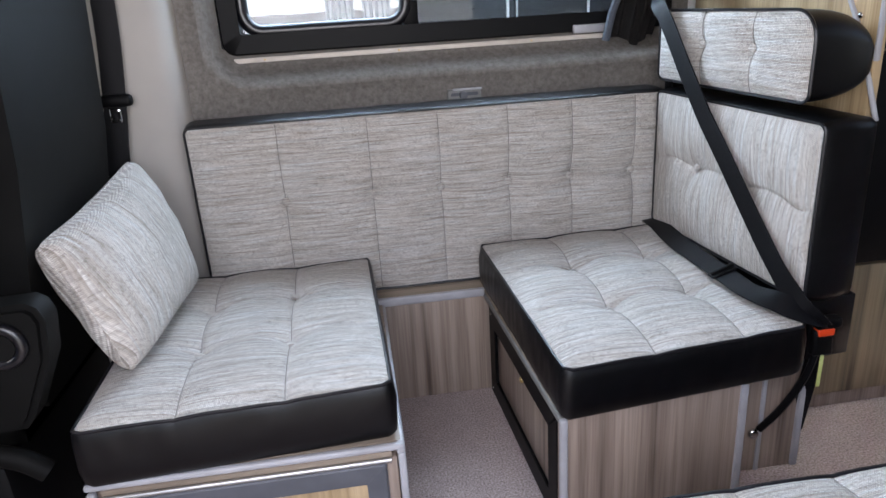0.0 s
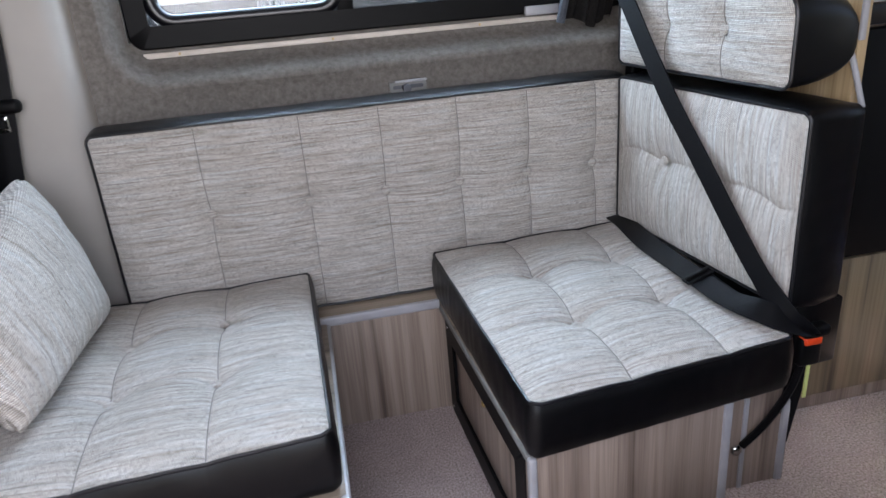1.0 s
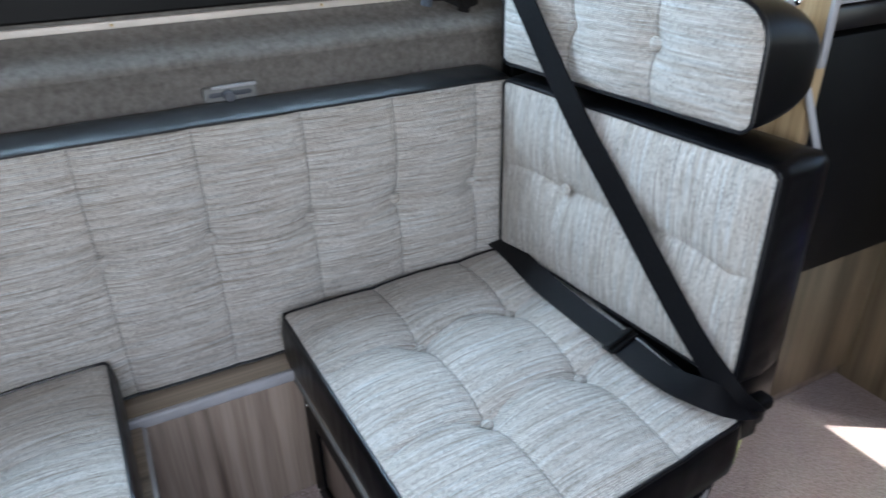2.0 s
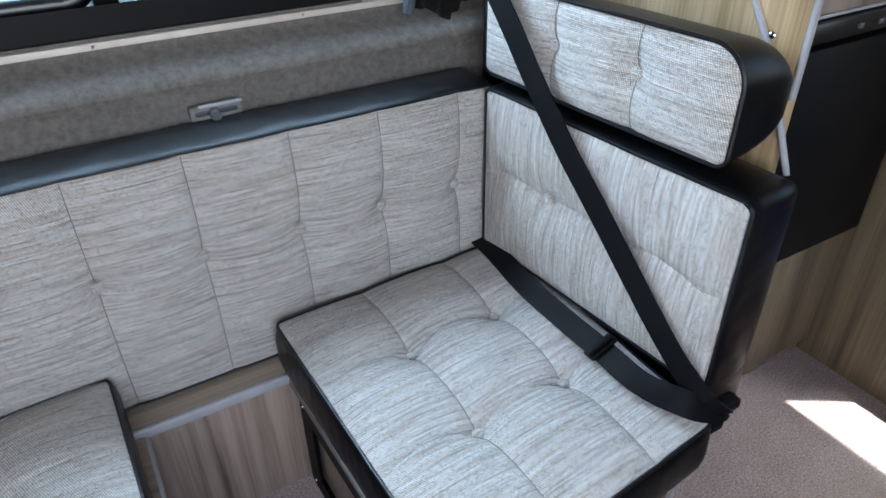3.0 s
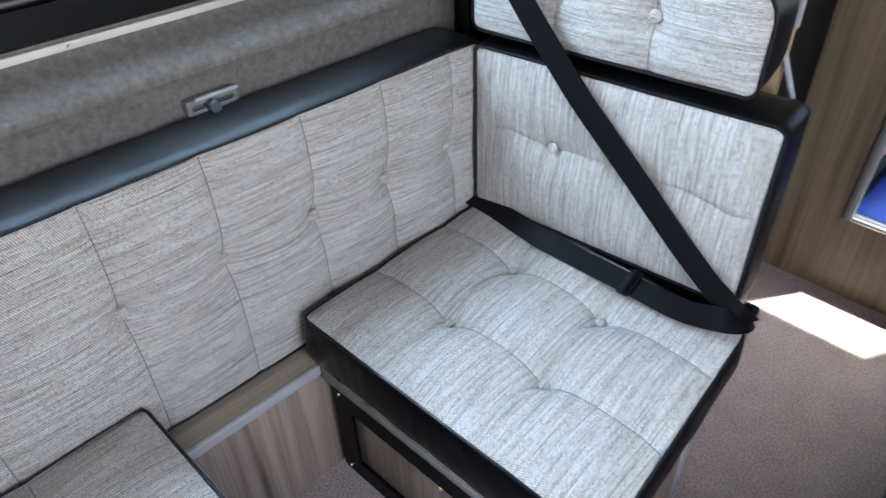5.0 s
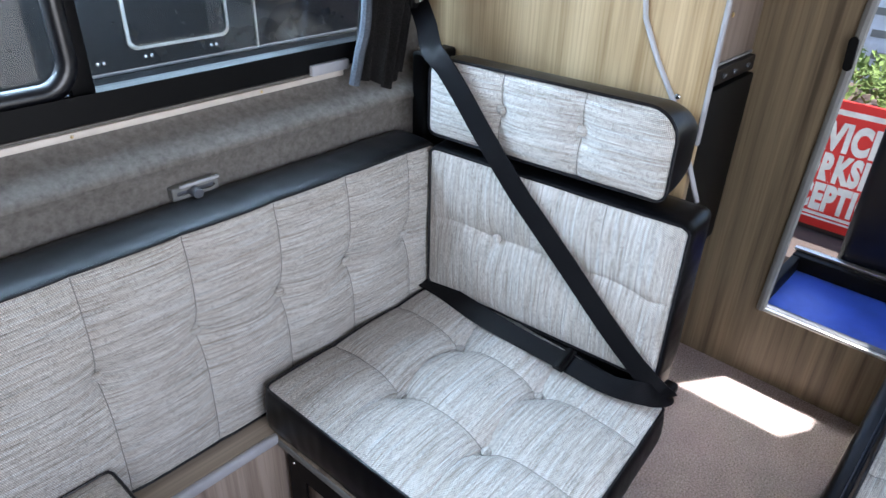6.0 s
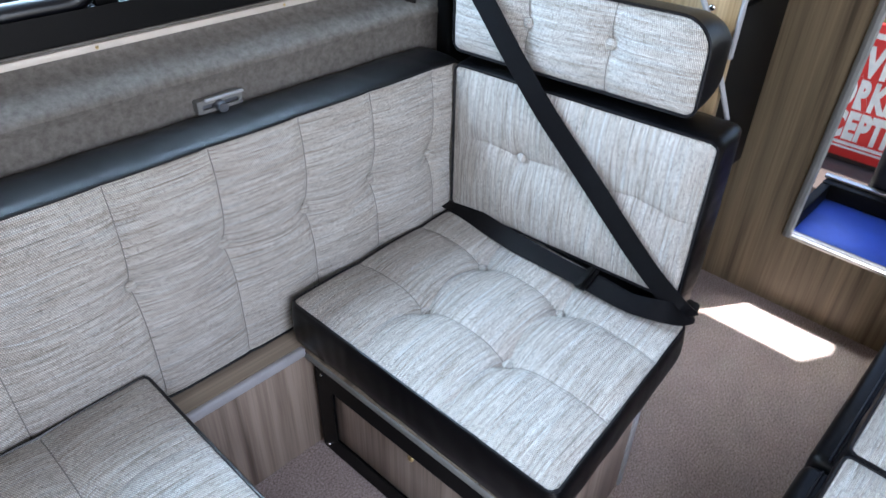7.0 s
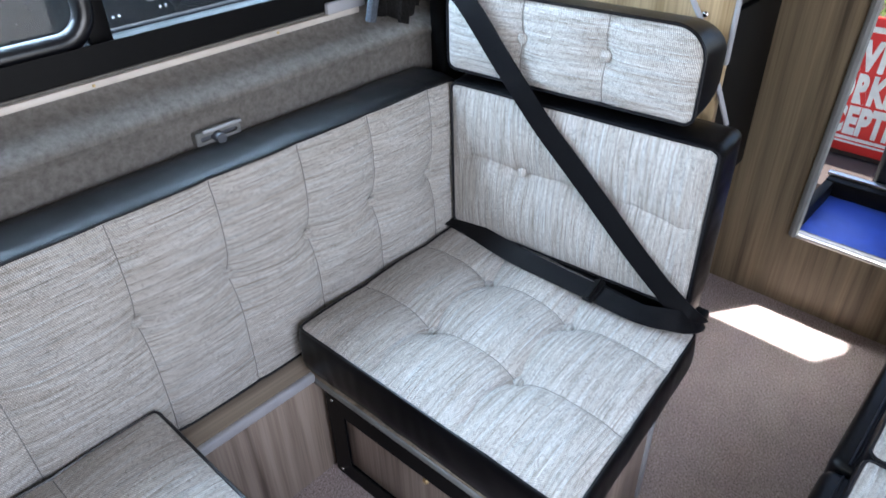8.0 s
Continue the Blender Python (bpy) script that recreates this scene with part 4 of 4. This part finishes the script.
pane = part_at("pane", block(1.40, 1.61, -1.065, -0.445, 1.703, 1.707, 0), GLASS, sun_mask, "clear window of the added tailgate", False)
pane.visible_shadow = False
part_at("hinge", block(1.29, 1.34, -0.9, -0.7, 1.69, 1.75, 0.004), BLACK, sun_mask)


def words(text, size, stretch, at_m, mat, root):
    """Flat lettering in the built-in font, as a mesh part."""
    c = bpy.data.curves.new("lettering", "FONT")
    c.body, c.size, c.offset, c.extrude = text, size, 0.009 * size / 0.15, 0.001
    c.space_character = 1.1
    o = new("lettering", c)
    bpy.context.view_layer.update()
    me = bpy.data.meshes.new_from_object(o.evaluated_get(bpy.context.evaluated_depsgraph_get()))
    bpy.data.objects.remove(o)
    me.transform(at_m @ Matrix.Diagonal((stretch, 1, 1, 1)))
    me.transform(root.matrix_world.inverted())
    me.materials.clear()
    me.materials.append(mat)
    ob = new("lettering", me)
    ob.parent = root
    return ob


# ---- yard behind the van ----
SX, SL, SB = 3.0, 0.0, -0.265
sign = thing("red_sign", (SX, SL - 0.35, SB), "red workshop sign with white capital letters", "sign")
part_at("board", block(SX, SX + 0.02, SL - 0.75, SL + 0.04, SB, SB + 0.64, 0.003), RED, sign)
part_at("stripe", block(SX - 0.002, SX, SL - 0.74, SL - 0.01, SB + 0.045, SB + 0.054, 0), WHITE, sign, "white stripe", False)
part_at("stripe", block(SX - 0.002, SX, SL - 0.74, SL - 0.01, SB + 0.063, SB + 0.078, 0), WHITE, sign, "white stripe", False)
part_at("stripe", block(SX - 0.002, SX, SL - 0.74, SL - 0.01, SB + 0.575, SB + 0.60, 0), WHITE, sign, "white stripe", False)
for word, z, squeeze, shift in (("SERVICE", 0.410, 0.62, 0.0), ("WORKSHOP", 0.255, 0.55, -0.005), ("RECEPTION", 0.100, 0.55, -0.008)):
    words(word, 0.178, squeeze, at((SX - 0.003, SL - 0.035 + shift, SB + z)) @ FACING_FRONT, WHITE, sign)
plinth = thing("brick_planter", (SX + 0.3, -0.4, GROUND), "low dark brown planter behind the sign", "planter")
part_at("trough", block(SX + 0.03, SX + 0.75, -3.0, 1.6, GROUND, SB + 0.55, 0.01), plain("brown_planter", (0.09, 0.06, 0.05), 0.8), plinth)
part_at("base", block(SX - 0.35, SX + 0.03, -3.0, 1.6, GROUND, SB - 0.03, 0.01), plain("brown_base", (0.07, 0.05, 0.045), 0.8), plinth)


def hedge():
    bm = bmesh.new()
    rnd = random.Random(4)
    for _ in range(5200):
        y, x = rnd.uniform(-2.2, 1.4), rnd.uniform(SX + 0.02, SX + 0.7)
        top = SB + 0.74 + 0.10 * noise.noise(Vector((x * 4, y * 4, 0))) + 0.05 * noise.noise(Vector((x * 14, y * 14, 2)))
        z = top - abs(rnd.gauss(0, 0.07))
        n = Vector((rnd.gauss(-0.3, 0.6), rnd.gauss(0, 0.6), rnd.gauss(0.5, 0.5))).normalized()
        a = n.orthogonal().normalized()
        a.rotate(Matrix.Rotation(rnd.uniform(0, 6.28), 3, n))
        b, c, l = n.cross(a), Vector((x, y, z)), rnd.uniform(0.018, 0.034)
        bm.faces.new([bm.verts.new(c + q) for q in (-a * l, b * l * 0.45 + n * 0.004, a * l, -b * l * 0.45 + n * 0.004)])
    return bm


shrub = tagged(finish(hedge(), "hedge", LEAF, None, False), "bright green clipped hedge over the red sign", "hedge", "", "stuff")
board = thing("notice_board", (4.3, -0.3, GROUND), "white notice board with grey lines of writing behind the hedge", "notice board")
part_at("panel", block(4.3, 4.34, -1.6, 1.2, GROUND, 1.6, 0.004), plain("pale_board", (0.62, 0.66, 0.74), 0.5), board)
for z, left in ((0.31, -0.04), (0.435, -0.005), (0.56, 0.02), (0.69, 0.02), (0.82, 0.02)):
    part_at("text_bar", block(4.296, 4.30, -0.75, left, z, z + 0.042, 0), JAMB_TRIM, board, "grey line of writing", False)
case = thing("equipment_case", (1.78, -0.9, GROUND), "dark navy equipment case standing behind the tray", "case")
bm = block(1.76, 1.92, -1.2, -0.610, GROUND, 0.82, 0.03, 4)
part_at("shell", bm, plain("navy_shell", (0.006, 0.007, 0.014), 0.3), case)
part_at("seam", block(1.757, 1.765, -1.19, -0.62, 0.10, 0.108, 0.002), BLACK, case)

# ---- neighbour seen through the side window ----
NY = 1.15
nb = thing("neighbour_van", (0, NY + 0.9, GROUND), "white and dark grey camper van parked alongside", "van")
GREY_BODY = plain("dark_grey_cladding", (0.020, 0.021, 0.025), 0.32)
part_at("body", block(-2.6, 3.4, NY, NY + 1.9, GROUND + 0.25, 2.0, 0.05, 3), plain("neighbour_paint", (0.70, 0.71, 0.73), 0.3), nb)
part_at("cladding", block(-2.5, 3.3, NY - 0.02, NY + 0.02, GROUND + 0.3, 1.0, 0.01), GREY_BODY, nb, "dark grey lower cladding")
part_at("side_glass", block(-0.06, 2.6, NY - 0.025, NY + 0.01, 0.70, 1.75, 0.02), plain("tinted_glass", (0.014, 0.015, 0.018), 0.12), nb, "dark tinted side glass")
part_at("trim_strip", block(-2.4, 0.02, NY - 0.028, NY - 0.01, 0.66, 0.675, 0.002), CREAM, nb)
for cx in (-0.30, -0.16):
    bm = bmesh.new()
    rows = [[bm.verts.new((cx - 0.055 + 0.11 * i / 16 * (0.7 + 0.3 * math.cos(j * 0.3)), NY - 0.03 + 0.008 * math.sin(i * 1.9), 0.84 + 0.8 * j / 6)) for i in range(17)] for j in range(7)]
    for r0, r1 in zip(rows, rows[1:]):
        for k in range(16):
            bm.faces.new((r0[k], r0[k + 1], r1[k + 1], r1[k]))
    part_at("drape", bm, plain("grey_drape", (0.16, 0.19, 0.21), 0.9), nb, "grey drape")
hatch = ring_frame(0.34, 0.36, 0.03, 0.008, 0.01)
hatch.transform(Matrix.Translation((0.35, NY - 0.036, 0.775)))
for lx in (0.39, 0.79):
    part_at("pillar_strip", block(lx, lx + 0.006, NY - 0.034, NY - 0.02, 0.93 if lx < 0.5 else 0.72, 1.7, 0.001), ALU, nb)
part_at("sill_strip", block(0.0, 1.6, NY - 0.034, NY - 0.02, 0.715, 0.722, 0.001), DARK_FRAME, nb)
part_at("hatch_frame", hatch, ALU, nb, "bright metal hatch frame")
for hx in (0.255, 0.40, 0.62):
    for dx in (0, 0.018):
        bm = bmesh.new()
        bmesh.ops.create_uvsphere(bm, u_segments=8, v_segments=6, radius=0.006, matrix=Matrix.Translation((hx + dx, NY - 0.028, 0.752)))
        part_at("rivet", bm, CHROME, nb)
for wx in (-1.7, 2.4):
    bm = bmesh.new()
    bmesh.ops.create_cone(bm, cap_ends=True, segments=32, radius1=0.33, radius2=0.33, depth=0.22, matrix=pose(wx, NY + 0.08, GROUND + 0.33, 90))
    bmesh.ops.bevel(bm, geom=[e for e in bm.edges if len(e.link_faces) == 2 and e.calc_face_angle(0) > 1], offset=0.03, segments=3, affect="EDGES")
    part_at("wheel", bm, BLACK, nb)
